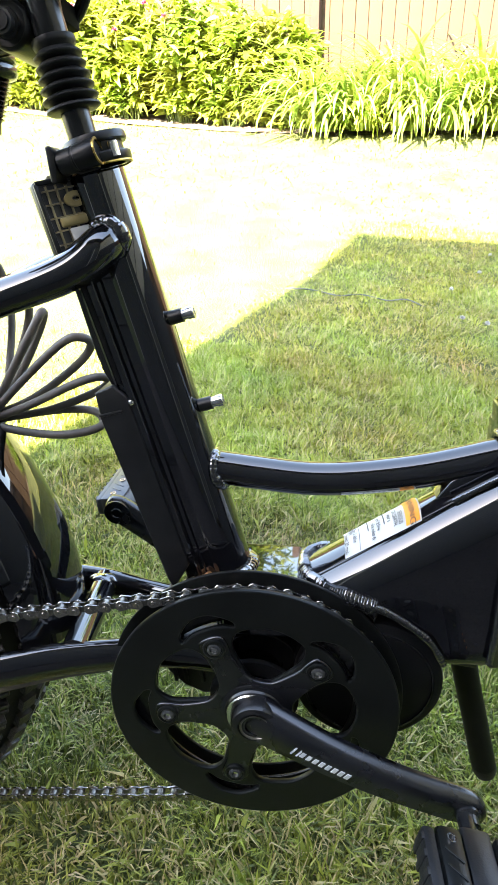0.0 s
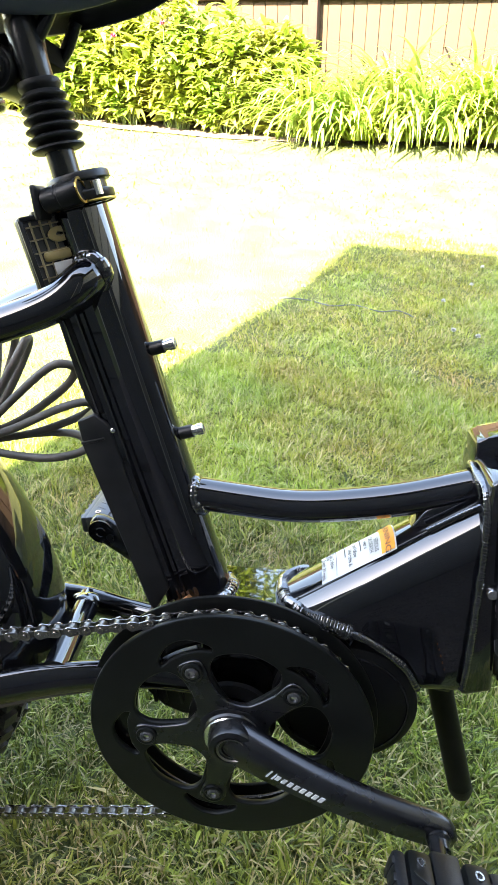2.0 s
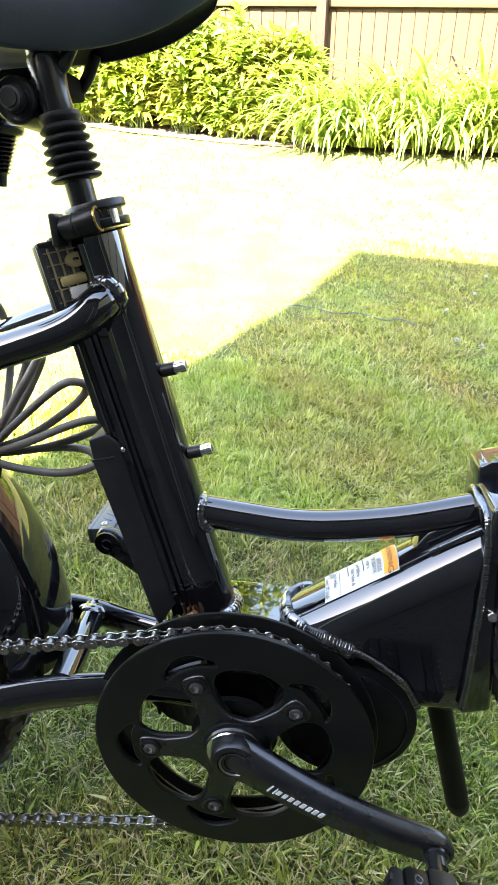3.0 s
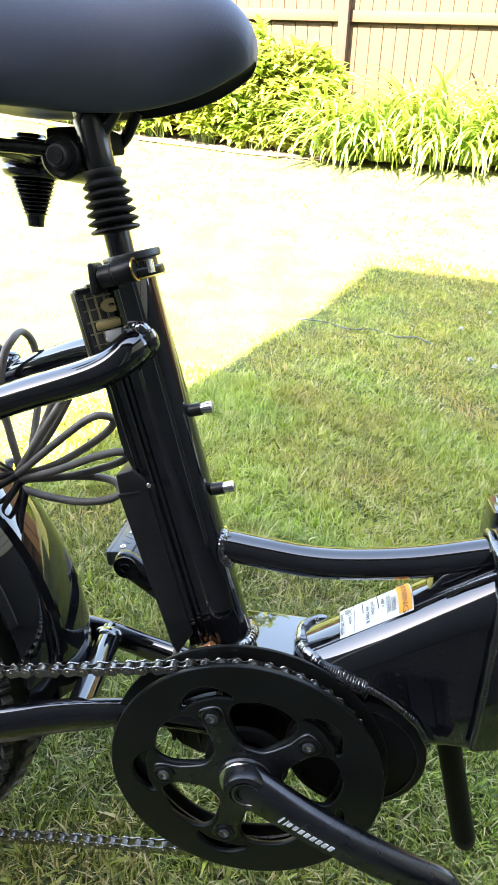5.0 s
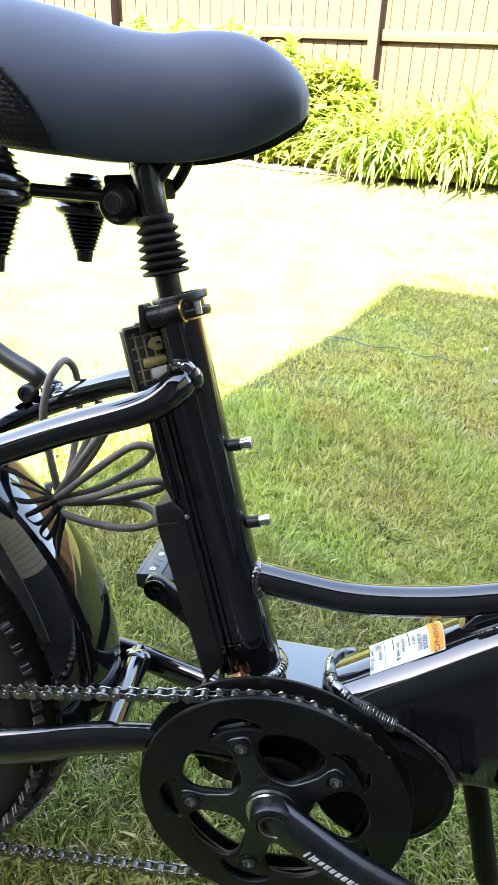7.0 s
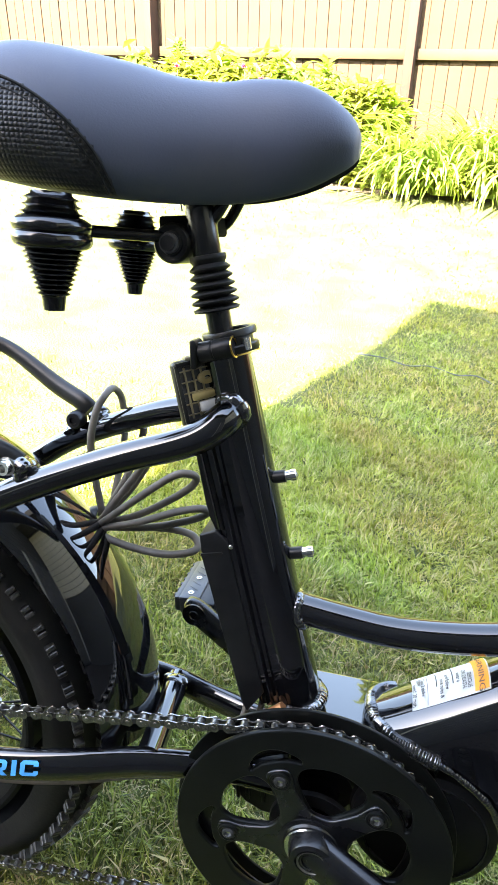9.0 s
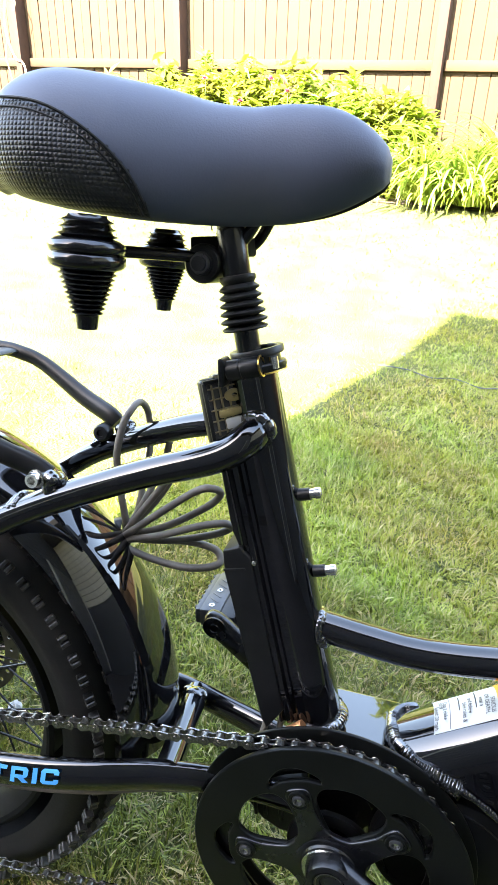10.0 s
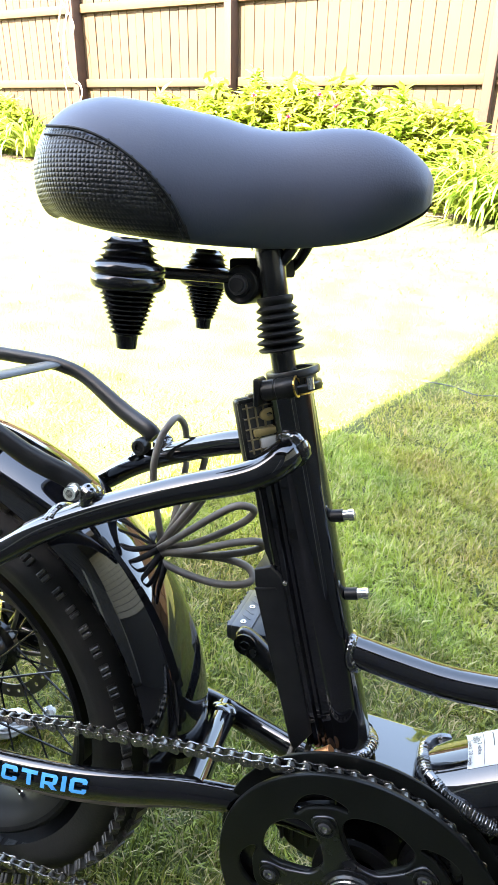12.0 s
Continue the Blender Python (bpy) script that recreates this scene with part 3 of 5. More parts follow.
for i, (x, y, h) in enumerate([(-0.95, 6.15, 0.58), (-0.55, 6.1, 0.62), (-0.15, 6.2, 0.68), (0.2, 6.05, 0.62), (0.6, 6.15, 0.66), (1.0, 6.05, 0.62), (1.5, 6.1, 0.64),
                               (2.1, 6.1, 0.6), (-6.9, 6.45, 0.55), (-7.7, 6.4, 0.5)]):
    daylily(x, y + 0.06, 0.38, h * 1.15, 200, 50 + i, "clump of arching strap-like green leaves in sun")
for i, x in enumerate((-0.78, -0.42, -0.05, 0.36, 0.78, 1.2)):
    daylily(x, 5.95 + 0.05 * (i % 2), 0.24, 0.34, 150, 80 + i, "low clump of strap-like green leaves at the lawn's edge")


def blossom(x, y, z, seed):
    """A small pink flower head above the leaves."""
    g = np.random.default_rng(seed)
    a, q = g.uniform(0, 2 * np.pi, 26), np.arccos(g.uniform(-0.2, 1, 26))
    D = np.stack([np.cos(a) * np.sin(q), np.sin(a) * np.sin(q), np.cos(q)], -1)
    N = unit(np.cross(D, g.normal(0, 1, D.shape)))
    root = tagged(new("pink_flower"), "small pink flower head among the shrub leaves", "flower", group="pink flowers in the shrubs")
    part("stalk", tube([(x, y, z - 0.14), (x + 0.006, y, z - 0.06), (x, y, z)], 0.003, n=6, sub=3), STEM, root)
    V, F = leaf_array(np.array([x, y, z]) + D * 0.006, D, N, g.uniform(0.020, 0.030, 26), np.full(26, 0.015), np.full(26, 0.3))
    ob = new("petal", big_mesh("petal", V, np.zeros((0, 3), int), F, PETAL))
    ob.parent = root
    tagged(ob, kind="stuff")


for i, (x, y, z) in enumerate(((-3.19, 6.12, 1.61), (-2.28, 6.10, 1.48), (-2.77, 6.08, 1.40), (-2.46, 6.12, 1.59))):
    blossom(x, y, z, 130 + i)


# ---------------------------------------------------------------- small things on the lawn
cord = [(-0.436, 2.480), (-0.37, 2.455), (-0.30, 2.485), (-0.20, 2.455), (-0.107, 2.475), (0.0, 2.44), (0.08, 2.45), (0.17, 2.41)]
tagged(new("cord", mesh_of(tube([(x, y + 0.012 * math.sin(40 * x), float(lawn_z(x, y)) + 0.012 + 0.013 * math.sin(31 * x)) for x, y in cord], 0.0028, n=8, sub=5), "cord", CORD)), "thin grey-green cord lying on the lawn", "cord")


def clover(x, y, seed):
    """A white clover head: many small upright florets on a thin stalk."""
    g = np.random.default_rng(seed)
    z = float(lawn_z(x, y))
    root = tagged(new("clover_flower"), "small white clover flower in the grass", "flower", group="clover flowers in the lawn")
    part("stalk", tube([(x, y, z - 0.004), (x + 0.003, y, z + 0.02), (x, y, z + 0.035)], 0.0011, n=6, sub=3), STEM, root)
    a, q = g.uniform(0, 2 * np.pi, 60), np.arccos(g.uniform(-0.3, 1, 60))
    D = np.stack([np.cos(a) * np.sin(q), np.sin(a) * np.sin(q), np.cos(q)], -1)
    N = unit(np.cross(D, g.normal(0, 1, D.shape)))
    V, F = leaf_array(np.array([x, y, z + 0.037]) + D * 0.002, D, N, g.uniform(0.008, 0.011, 60), np.full(60, 0.004), np.full(60, 0.1))
    ob = new("floret", big_mesh("floret", V, np.zeros((0, 3), int), F, WHITE))
    ob.parent = root
    tagged(ob, kind="stuff")


for i, (x, y) in enumerate(((-0.35, 2.61), (0.262, 2.614), (0.37, 2.21), (0.283, 2.24), (0.48, 3.25), (0.405, 2.95))):
    clover(x, y, 90 + i)


# pale dry vine wound round a fence post
vine = tagged(new("dry_vine"), "pale dry vine strands hanging on a fence post", "vine")
for k, line in enumerate(([(-0.10, 0.98), (0.02, 0.90), (0.05, 0.78), (-0.02, 0.62), (-0.08, 0.40), (-0.05, 0.18), (0.03, 0.02), (0.12, -0.02), (0.16, -0.12), (0.10, -0.26)],
                          [(0.08, 1.00), (-0.03, 0.86), (-0.09, 0.70), (-0.16, 0.52), (-0.14, 0.44)],
                          [(-0.02, 0.85), (0.09, 0.70), (0.14, 0.58), (0.10, 0.50)],
                          [(-0.05, 0.20), (-0.10, 0.05), (-0.06, -0.15), (-0.04, -0.32)])):
    part("strand", tube([(-6.13 + x, FENCE_Y - 0.13 - 0.01 * k, rail_z(-6.08) + z) for x, z in line], 0.011 - 0.002 * k, n=7, sub=5), VINE, vine)

# crumpled white plastic bag on the lawn beyond the rear wheel
def plastic_bag(x, y, yaw):
    g = np.random.default_rng(12)
    bm = bmesh.new()
    bmesh.ops.create_icosphere(bm, subdivisions=4, radius=1.0)
    for v in bm.verts:
        p = np.array(v.co)
        fold = 0.10 * math.sin(9 * p[0] + 4 * p[2]) * math.sin(7 * p[1] - 3 * p[0]) + 0.07 * math.sin(17 * p[1] + 11 * p[2])
        w = 0.75 - 0.40 * smooth01(p[0] * 1.4)
        v.co = Vector((p[0] * 0.050, p[1] * 0.030 * w * (1 + fold), max(-0.3, p[2]) * 0.022 * w * (1 + 2 * fold)))
    bm.transform(pose(x, y, float(lawn_z(x, y)) + 0.024, 0, 0, yaw))
    bag = tagged(new("plastic_bag", mesh_of(bm, "plastic_bag", BAG, 60)), "crumpled white plastic bag lying on the lawn", "plastic bag")
    knot = bmesh.new()
    bmesh.ops.create_icosphere(knot, subdivisions=3, radius=1.0)
    for v in knot.verts:
        p = v.co.copy()
        v.co = Vector((0.052 + p.x * 0.010, 0.006 + p.y * 0.008 * (1 + 0.3 * math.sin(8 * p.x)), 0.008 + p.z * 0.010 * (1 + 0.25 * math.sin(9 * p.y))))
    knot.transform(pose(x, y, float(lawn_z(x, y)) + 0.024, 0, 0, yaw))
    part("knot", knot, BAG, bag)


plastic_bag(-0.578, 0.402, 38)


# ---------------------------------------------------------------- the bicycle
# Drawn about the point on the ground under its crank axle: x ahead, y to its left, z up; K brings the drawing to full size.
K = 1.07
bike = tagged(new("electric_bicycle"), "glossy black folding electric bicycle with fat tyres, standing on grass", "bicycle")
bike.matrix_basis = Matrix.Translation((-0.0414, 0.3195, -0.0011)) @ pose(0, 0, 0, 0, 0, 8.56) @ pose(0, 0, 0, -8.05, 0, 0)


def bit(name, bm, material, parent=None, label="", smooth=40):
    return part(name, bm, material, parent or bike, label, smooth, K)


def bead(line, size, flat=0.8, sub=8, pitch=0.0024):
    """A weld bead laid along a line: fine overlapping ripples, a little uneven."""
    size *= 0.76
    L = catmull(line, sub)
    pts, acc = [np.array(L[0])], 0.0
    for p, q in zip(L, L[1:]):
        d = np.linalg.norm(q - p)
        k = max(1, int(d / 0.0004))
        pts += [p + (q - p) * (j + 1) / k for j in range(k)]
    out, rad, s = [], [], 0.0
    for i, p in enumerate(pts):
        if i:
            s += np.linalg.norm(pts[i] - pts[i - 1])
        u = (s / pitch + 0.32 * math.sin(s / 0.0043) + 0.2 * math.sin(s / 0.0017 + 1)) % 1.0
        rad.append(size * (0.87 + 0.13 * (1 - u) ** 0.6 * min(1, u / 0.18) + (0.07 * math.sin(s / 0.0031) + 0.05 * math.sin(s / 0.0072 + 2)) * (1 if pitch < 0.004 else 2.2)))
        out.append(p)
    return tube(out, rad, n=9, sub=1, up=(0, 1, 0), squash=(1, flat))


def weld(o, d, r, n=22, size=0.0045, arc=(0, 2 * math.pi), pitch=0.0024):
    """A weld bead round a joint."""
    o, d = Vector(o), Vector(d).normalized()
    u = d.orthogonal().normalized()
    v = d.cross(u)
    return bead([o + r * (math.cos(a) * u + math.sin(a) * v) for a in (arc[0] + (arc[1] - arc[0]) * j / 32 for j in range(33))], size * 0.8, 1.0, 3, pitch)


def blob(c, size, seed):
    """A lump of weld metal with an uneven, swollen skin."""
    g = random.Random(seed)
    drops = [Vector((g.uniform(-1, 1), g.uniform(-1, 1), g.uniform(-0.8, 1))).normalized() for _ in range(8)]
    bm = bmesh.new()
    bmesh.ops.create_icosphere(bm, subdivisions=4, radius=1.0)
    for v in bm.verts:
        d = v.co.normalized()
        swell = max(max(0.0, d.dot(q)) ** 3 for q in drops)
        v.co = Vector(c) + Vector([d[k] * (0.80 + 0.34 * swell) * size[k] for k in range(3)])
    return bm


# --- main tubes
ST_A, ST_B = Vector((-0.018, 0, 0.352)), Vector((-0.0968, 0, 0.6407))
ST_D = (ST_B - ST_A).normalized()
BACK = Vector((-ST_D.z, 0, ST_D.x))
seat_tube = bit("seat_tube", tube([ST_A - ST_D * 0.012, ST_B], 0.0178, n=40, sub=1), PAINT)


def along(s, back=0.0, y=0.0):
    p = ST_A + ST_D * s + BACK * back
    return (p.x, y, p.z)


def rail_section():
    """The ribbed rail behind the seat tube that takes the battery."""
    half = [(0.004, 0.0165), (0.012, 0.0172), (0.0145, 0.0150), (0.017, 0.0150), (0.019, 0.0178), (0.0225, 0.0180), (0.024, 0.0155), (0.0265, 0.0155),
            (0.0270, 0.0172), (0.0285, 0.0165), (0.0292, 0.014)]
    sec = [(b, -y) for b, y in half] + [(b, y) for b, y in half[::-1]]
    bm = bmesh.new()
    rings = [[bm.verts.new(along(s, b, y)) for b, y in sec] for s in (0.012, 0.246)]
    n = len(sec)
    for j in range(n):
        bm.faces.new((rings[0][j], rings[0][(j + 1) % n], rings[1][(j + 1) % n], rings[1][j]))
    bm.faces.new(rings[0][::-1])
    bm.faces.new(rings[1])
    return bm


bit("battery_rail", rail_section(), PAINT, label="ribbed black rail behind the seat tube", smooth=30)
cover = bit("controller_cover", prism([along(0.166, 0.030)[::2], along(0.164, 0.0435)[::2], along(0.150, 0.0455)[::2], along(0.147, 0.0440)[::2], along(0.016, 0.0435)[::2],
                                       along(0.006, 0.041)[::2], along(0.024, 0.023)[::2], along(0.156, 0.023)[::2]], -0.0185, 0.0185, 0.0016), PLASTIC,
            label="matte black plastic cover")
bit("cover_ridge", box(along(0.148, 0.0375, -0.0185), (0.017, 0.0016, 0.0020), (0, -14, 0), 0.0006), PLASTIC, cover)
bit("cover_top", prism([along(0.247, 0.024)[::2], along(0.247, 0.0310)[::2], along(0.184, 0.0335)[::2], along(0.178, 0.0315)[::2], along(0.166, 0.0315)[::2], along(0.164, 0.024)[::2]],
                       -0.0165, 0.0165, 0.0014), PLASTIC, cover)
bit("screw", lathe([(0.0018, 0), (0.0018, 0.001), (0.001, 0.0016)], along(0.152, 0.0215, -0.0180), (0, -1, 0), 10), CHROME, cover, "small bright screw")

# seat post, bellows and clamp
PD = Vector((-0.215, -0.02, 0.974)).normalized()
post_base = Vector((-0.0895, -0.0170, 0.634))


def up_post(s, dx=0.0):
    p = post_base + PD * s
    return (p.x + dx, p.y, p.z)


seat_post = bit("seat_post", tube([up_post(0.004), up_post(0.100)], 0.0081, n=24, sub=1, up=(0, 1, 0)), SATIN, smooth=20)
rings = [(0.0098, 0.0), (0.0148, 0.0006), (0.0160, 0.0016), (0.0158, 0.0028), (0.0112, 0.0046)]
for i in range(5):
    r, h = 0.0164 - 0.0006 * i, 0.0074 + 0.0056 * i
    rings += [(r * 0.95, h - 0.0013), (r, h - 0.0005), (r, h + 0.0003), (r * 0.93, h + 0.0011), (0.0108, h + 0.0030)]
rings += [(0.0122, 0.0350), (0.0126, 0.0365), (0.0122, 0.0385), (0.0085, 0.0390)]
bit("bellows", lathe([(r * 0.94, h * 0.9) for r, h in rings], up_post(0.0265), PD, 40), RUBBER, label="black rubber bellows", smooth=50)
bit("post_sleeve", lathe([(0.0082, 0.056), (0.0090, 0.058), (0.0090, 0.088), (0.0082, 0.09)], up_post(0), PD, 32), SATIN)
CO = (-0.0856, -0.0085, 0.6325)      # middle of the clamp collar
CD = (-0.25, -0.02, 0.968)           # its axis
clamp = bit("seat_clamp", lathe([(0.0142, 0.0005), (0.0176, 0.0008), (0.0184, 0.0018), (0.0184, 0.0052), (0.0177, 0.0060), (0.0152, 0.0062), (0.0152, 0.0110), (0.0177, 0.0112), (0.0184, 0.0120), (0.0184, 0.0152), (0.0177, 0.0161), (0.0146, 0.0161), (0.0140, 0.0154), (0.0140, 0.0020), (0.0142, 0.0005)], CO, CD, 48), PLASTIC)
bit("clamp_floor", lathe([(0.0, 0.0070), (0.0146, 0.0070), (0.0146, 0.0050), (0.0, 0.0050)], CO, CD, 32), INK, clamp)
bit("clamp_barrel", lathe([(0.0, 0.0), (0.0058, 0.0), (0.0068, 0.0008), (0.0068, 0.0090), (0.0063, 0.0094), (0.0063, 0.0104), (0.0068, 0.0108), (0.0068, 0.0215), (0.0062, 0.0228), (0.0, 0.0228)], (-0.1035, -0.0262, 0.6338), (0.955, -0.06, 0.25), 28), PLASTIC, clamp, "matte black quick-release barrel")
bit("clamp_lug", box((-0.0920, -0.0205, 0.6362), (0.0150, 0.012, 0.0125), (0, -14, 0), 0.002), PLASTIC, clamp)
bit("clamp_lever", prism([(-0.1075, 0.6240), (-0.1040, 0.6235), (-0.1035, 0.6395), (-0.1060, 0.6425), (-0.1090, 0.6420)], -0.0335, -0.0175, 0.0012), PLASTIC, clamp, "matte black folded lever")
bit("clamp_pin", tube([(-0.0740, -0.0190, 0.6375), (-0.0757, -0.0190, 0.6450)], 0.0032, n=16, sub=1), CHROME, clamp, "bright steel pin")
bit("clamp_ring", lathe([(0.0058, 0.0), (0.0071, 0.0), (0.0071, 0.0009), (0.0058, 0.0009), (0.0058, 0.0)], (-0.0812, -0.0276, 0.6397), (0.955, -0.06, 0.25), 26), BRASS_GLINT, clamp, "brass-coloured washer")
# golden reflection along the collar's lower edge, put in as a coloured ring
bit("clamp_rim", lathe([(0.0170, -0.0006), (0.0183, -0.0002), (0.0181, 0.0006), (0.0170, 0.0006), (0.0170, -0.0006)], CO, CD, 40), BRASS_GLINT, clamp, "golden ring standing in for the reflection along the collar's edge")

# battery connector at the top of the rail
conn = bit("battery_bracket", box((-0.006, 0, 0), (0.012, 0.036, 0.080), bev=0.0042, seg=3), PLASTIC, label="moulded plastic battery bracket with open grid")
conn.matrix_basis = Matrix.Translation(Vector((-0.1020, -0.0165, 0.6040)) * K) @ pose(0, 0, 0, 0, -14, 0) @ pose(0, 0, 0, 0, 0, -52) @ Matrix.Diagonal((1, 1, 0.64, 1))
bit("bracket_face", box((-0.0006, 0, 0.001), (0.0015, 0.0315, 0.070), bev=0), INK, conn)
for j in range(5):
    bit("grid_bar", box((0.0010, -0.0115 + 0.00575 * j, 0.006), (0.002, 0.0011, 0.054), bev=0), OLIVE, conn)
for j in range(5):
    bit("grid_bar", box((0.0010, 0, -0.017 + 0.0115 * j), (0.002, 0.029, 0.0012), bev=0), OLIVE, conn)
for w, h, u, v in ((0.033, 0.0045, 0, 0.0365), (0.0028, 0.072, -0.0162, 0), (0.0028, 0.072, 0.0162, 0)):
    bit("bracket_rim", box((0.0004, u, v), (0.0018, w, h), bev=0.0004), PLASTIC, conn)
bit("boss", lathe([(0.0022, -0.001), (0.0068, 0), (0.0068, 0.002), (0.0022, 0.0024), (0.0022, -0.001)], (0.0012, 0.003, 0.0185), (1, 0, 0), 24), OLIVE_LIGHT, conn)
bit("plug_block", box((0.0020, 0.001, 0.001), (0.004, 0.022, 0.009), bev=0.002), OLIVE_LIGHT, conn)
bit("contact", box((0.0018, 0.0005, -0.0105), (0.004, 0.013, 0.011), bev=0.001), PRINT, conn, "pale contact block")
bit("bracket_tab", box((-0.006, -0.002, 0.0395), (0.009, 0.013, 0.006), bev=0.002), OLIVE, conn)

# top tube and down tube
bit("top_tube", tube([(-0.034, 0, 0.4410), (-0.020, 0, 0.4395), (0.005, 0, 0.4365), (0.04, 0, 0.4335), (0.075, 0, 0.4355), (0.12, 0, 0.443), (0.17, 0, 0.4565)], 0.0120, n=32), PAINT)
bit("weld_bead", bead([(-0.0426 - 0.282 * 0.0118 * math.sin(a) + math.sqrt(0.0192 ** 2 - (0.0112 * math.cos(a)) ** 2), 0.0112 * math.cos(a), 0.4395 + 0.0118 * math.sin(a)) for a in (2 * math.pi * j / 24 for j in range(25))], 0.0055, 1.0, 3, 0.0042), WELD)
DT = [(0.030, 0.352, 0.3591), (0.060, 0.348, 0.3794), (0.100, 0.338, 0.4064), (0.128, 0.320, 0.4253), (0.141, 0.298, 0.4340), (0.166, 0.298, 0.4509), (0.172, 0.300, 0.4549)]


def dt_at(x):
    i = max(j for j in range(len(DT) - 1) if DT[j][0] <= x)
    (xa, ba, ta), (xb, bb, tb) = DT[i], DT[i + 1]
    u = (x - xa) / (xb - xa)
    return ba + (bb - ba) * u, ta + (tb - ta) * u


DT_RV = 0.0369             # height of the tube's rounded top, and its half width towards the mitred end


def dt_half(x):
    return float(np.interp(x, (0.0372, 0.0385, 0.041, 0.045, 0.050, 0.058), (0.020, 0.0240, 0.0272, 0.0296, 0.0310, 0.0320)))


def dt_skin(x, phi, lift=0.0):
    """A point of the down tube's rounded top: phi degrees down from the crown to its right side."""
    zt = dt_at(x)[1]
    s, c = math.sin(radians(phi)), math.cos(radians(phi))
    return Vector((x - 0.55 * lift * math.cos(radians(phi)), -(dt_half(x) + lift) * s, zt - DT_RV + (DT_RV + lift) * c))


def down_tube():
    bm, rings = bmesh.new(), []
    for x in [0.0372, 0.0385, 0.041, 0.045, 0.050, 0.054, 0.060, 0.070, 0.080, 0.090, 0.100, 0.110, 0.120, 0.128, 0.134, 0.141, 0.150, 0.160, 0.166, 0.1715]:
        zb, zt = dt_at(x)
        r, ring = dt_half(x), []
        q = 0.012
        for j in range(72):
            a = radians(-90 + 360 * j / 72 + 2.5)
            if math.sin(a) > 0:
                ring.append(bm.verts.new((x, r * math.cos(a), max(zb + 0.003 * math.sin(a), zt - DT_RV + DT_RV * math.sin(a)))))
            else:
                side = math.copysign(r - q, math.cos(a))
                z = min(zb + q + q * math.sin(a), max(zb, zt - DT_RV) + q * math.sin(a))
                ring.append(bm.verts.new((x, side + q * math.cos(a), z)))
        rings.append(ring)
    for p, q in zip(rings, rings[1:]):
        for j in range(72):
            bm.faces.new((p[j], p[(j + 1) % 72], q[(j + 1) % 72], q[j]))
    bm.faces.new(rings[0])
    bm.faces.new(rings[-1][::-1])
    return bm


bit("down_tube", down_tube(), PAINT, smooth=60)
bit("weld_bead", bead([(0.0560, 0.0290, 0.3575), (0.0440, 0.0235, 0.3590), (0.0385, 0.0140, 0.3600), (0.0368, 0.0030, 0.3605), (0.0395, -0.0110, 0.3600), (0.0480, -0.0212, 0.3590), (0.0580, -0.0272, 0.3575), (0.0700, -0.0314, 0.3560), (0.086, -0.0328, 0.3510)], 0.0094, 0.75, pitch=0.0020), WELD,
    label="thick rippled weld bead under black paint")
bit("weld_bead", bead([(0.086, -0.0326, 0.3510), (0.101, -0.0330, 0.3440), (0.118, -0.0332, 0.3320), (0.129, -0.0332, 0.3210), (0.1385, -0.0330, 0.3040)], 0.0040), WELD)
plate = prism([(-0.026, 0.3545), (0.086, 0.3535), (0.092, 0.346), (0.082, 0.318), (-0.022, 0.318)], -0.0315, 0.0430, 0.003)
for v in plate.verts:          # its top falls a little towards the far side
    v.co.z -= 0.03 * (v.co.y + 0.0315) if v.co.z > 0.34 else 0
bit("gusset", plate, PAINT, label="shiny black gusset plate", smooth=0)
bit("weld_bead", weld((-0.0192, 0, 0.3572), ST_D, 0.0182, 24, 0.0085), WELD)
bit("bottom_bracket", lathe([(0.021, -0.035), (0.022, -0.033), (0.022, 0.033), (0.021, 0.035)], (0, 0, 0.265), (0, 1, 0), 36), PAINT)
bit("bracket_web", prism([(-0.03, 0.335), (0.06, 0.335), (0.03, 0.255), (-0.022, 0.262)], -0.022, 0.022, 0.004), PAINT)
sensor = bit("pedal_sensor", prism([(-0.068, 0.308), (-0.020, 0.312), (-0.018, 0.254), (-0.040, 0.254), (-0.055, 0.261), (-0.068, 0.275)], -0.026, -0.008, 0.003), PLASTIC, label="black plastic pedal sensor housing")
for x in (-0.062, -0.054, -0.041):
    bit("sensor_rib", box((x, -0.0275, 0.285), (0.0030, 0.004, 0.034), (0, -8, 0), 0.001), PLASTIC, sensor)
bit("sensor_disc", lathe([(0.022, -0.040), (0.0335, -0.040), (0.0340, -0.036), (0.022, -0.036), (0.022, -0.040)], (0.002, 0, 0.268), (0, 1, 0), 44), PLASTIC, sensor)
drum = bit("gear_drum", lathe([(0.0, -0.031), (0.0510, -0.031), (0.0545, -0.029), (0.0555, -0.025), (0.0555, 0.02), (0.052, 0.026), (0, 0.027)], (0.0865, 0, 0.2800), (0, 1, 0), 64), POWDER, label="round dull black drum beside the crank")
bit("drum_rim", lathe([(0.046, -0.0305), (0.0465, -0.032), (0.048, -0.032), (0.0485, -0.0305), (0.046, -0.0305)], (0.0865, 0, 0.2800), (0, 1, 0), 64), SATIN, drum)

bit("tube_gusset", prism([(0.1240, 0.4250), (0.1330, 0.4400), (0.1720, 0.4560), (0.1720, 0.4380)], -0.011, 0.011, 0.002), PAINT)
bit("weld_bead", bead([(0.1345, -0.0165, 0.4275), (0.1480, -0.0170, 0.4370), (0.1600, -0.0175, 0.4450), (0.1690, -0.0180, 0.4500)], 0.0030), WELD)

# hinge and front frame beyond it
bit("hinge_plate", prism([(0.165, 0.474), (0.178, 0.476), (0.190, 0.309), (0.168, 0.303)], -0.036, 0.036, 0.004), PAINT)
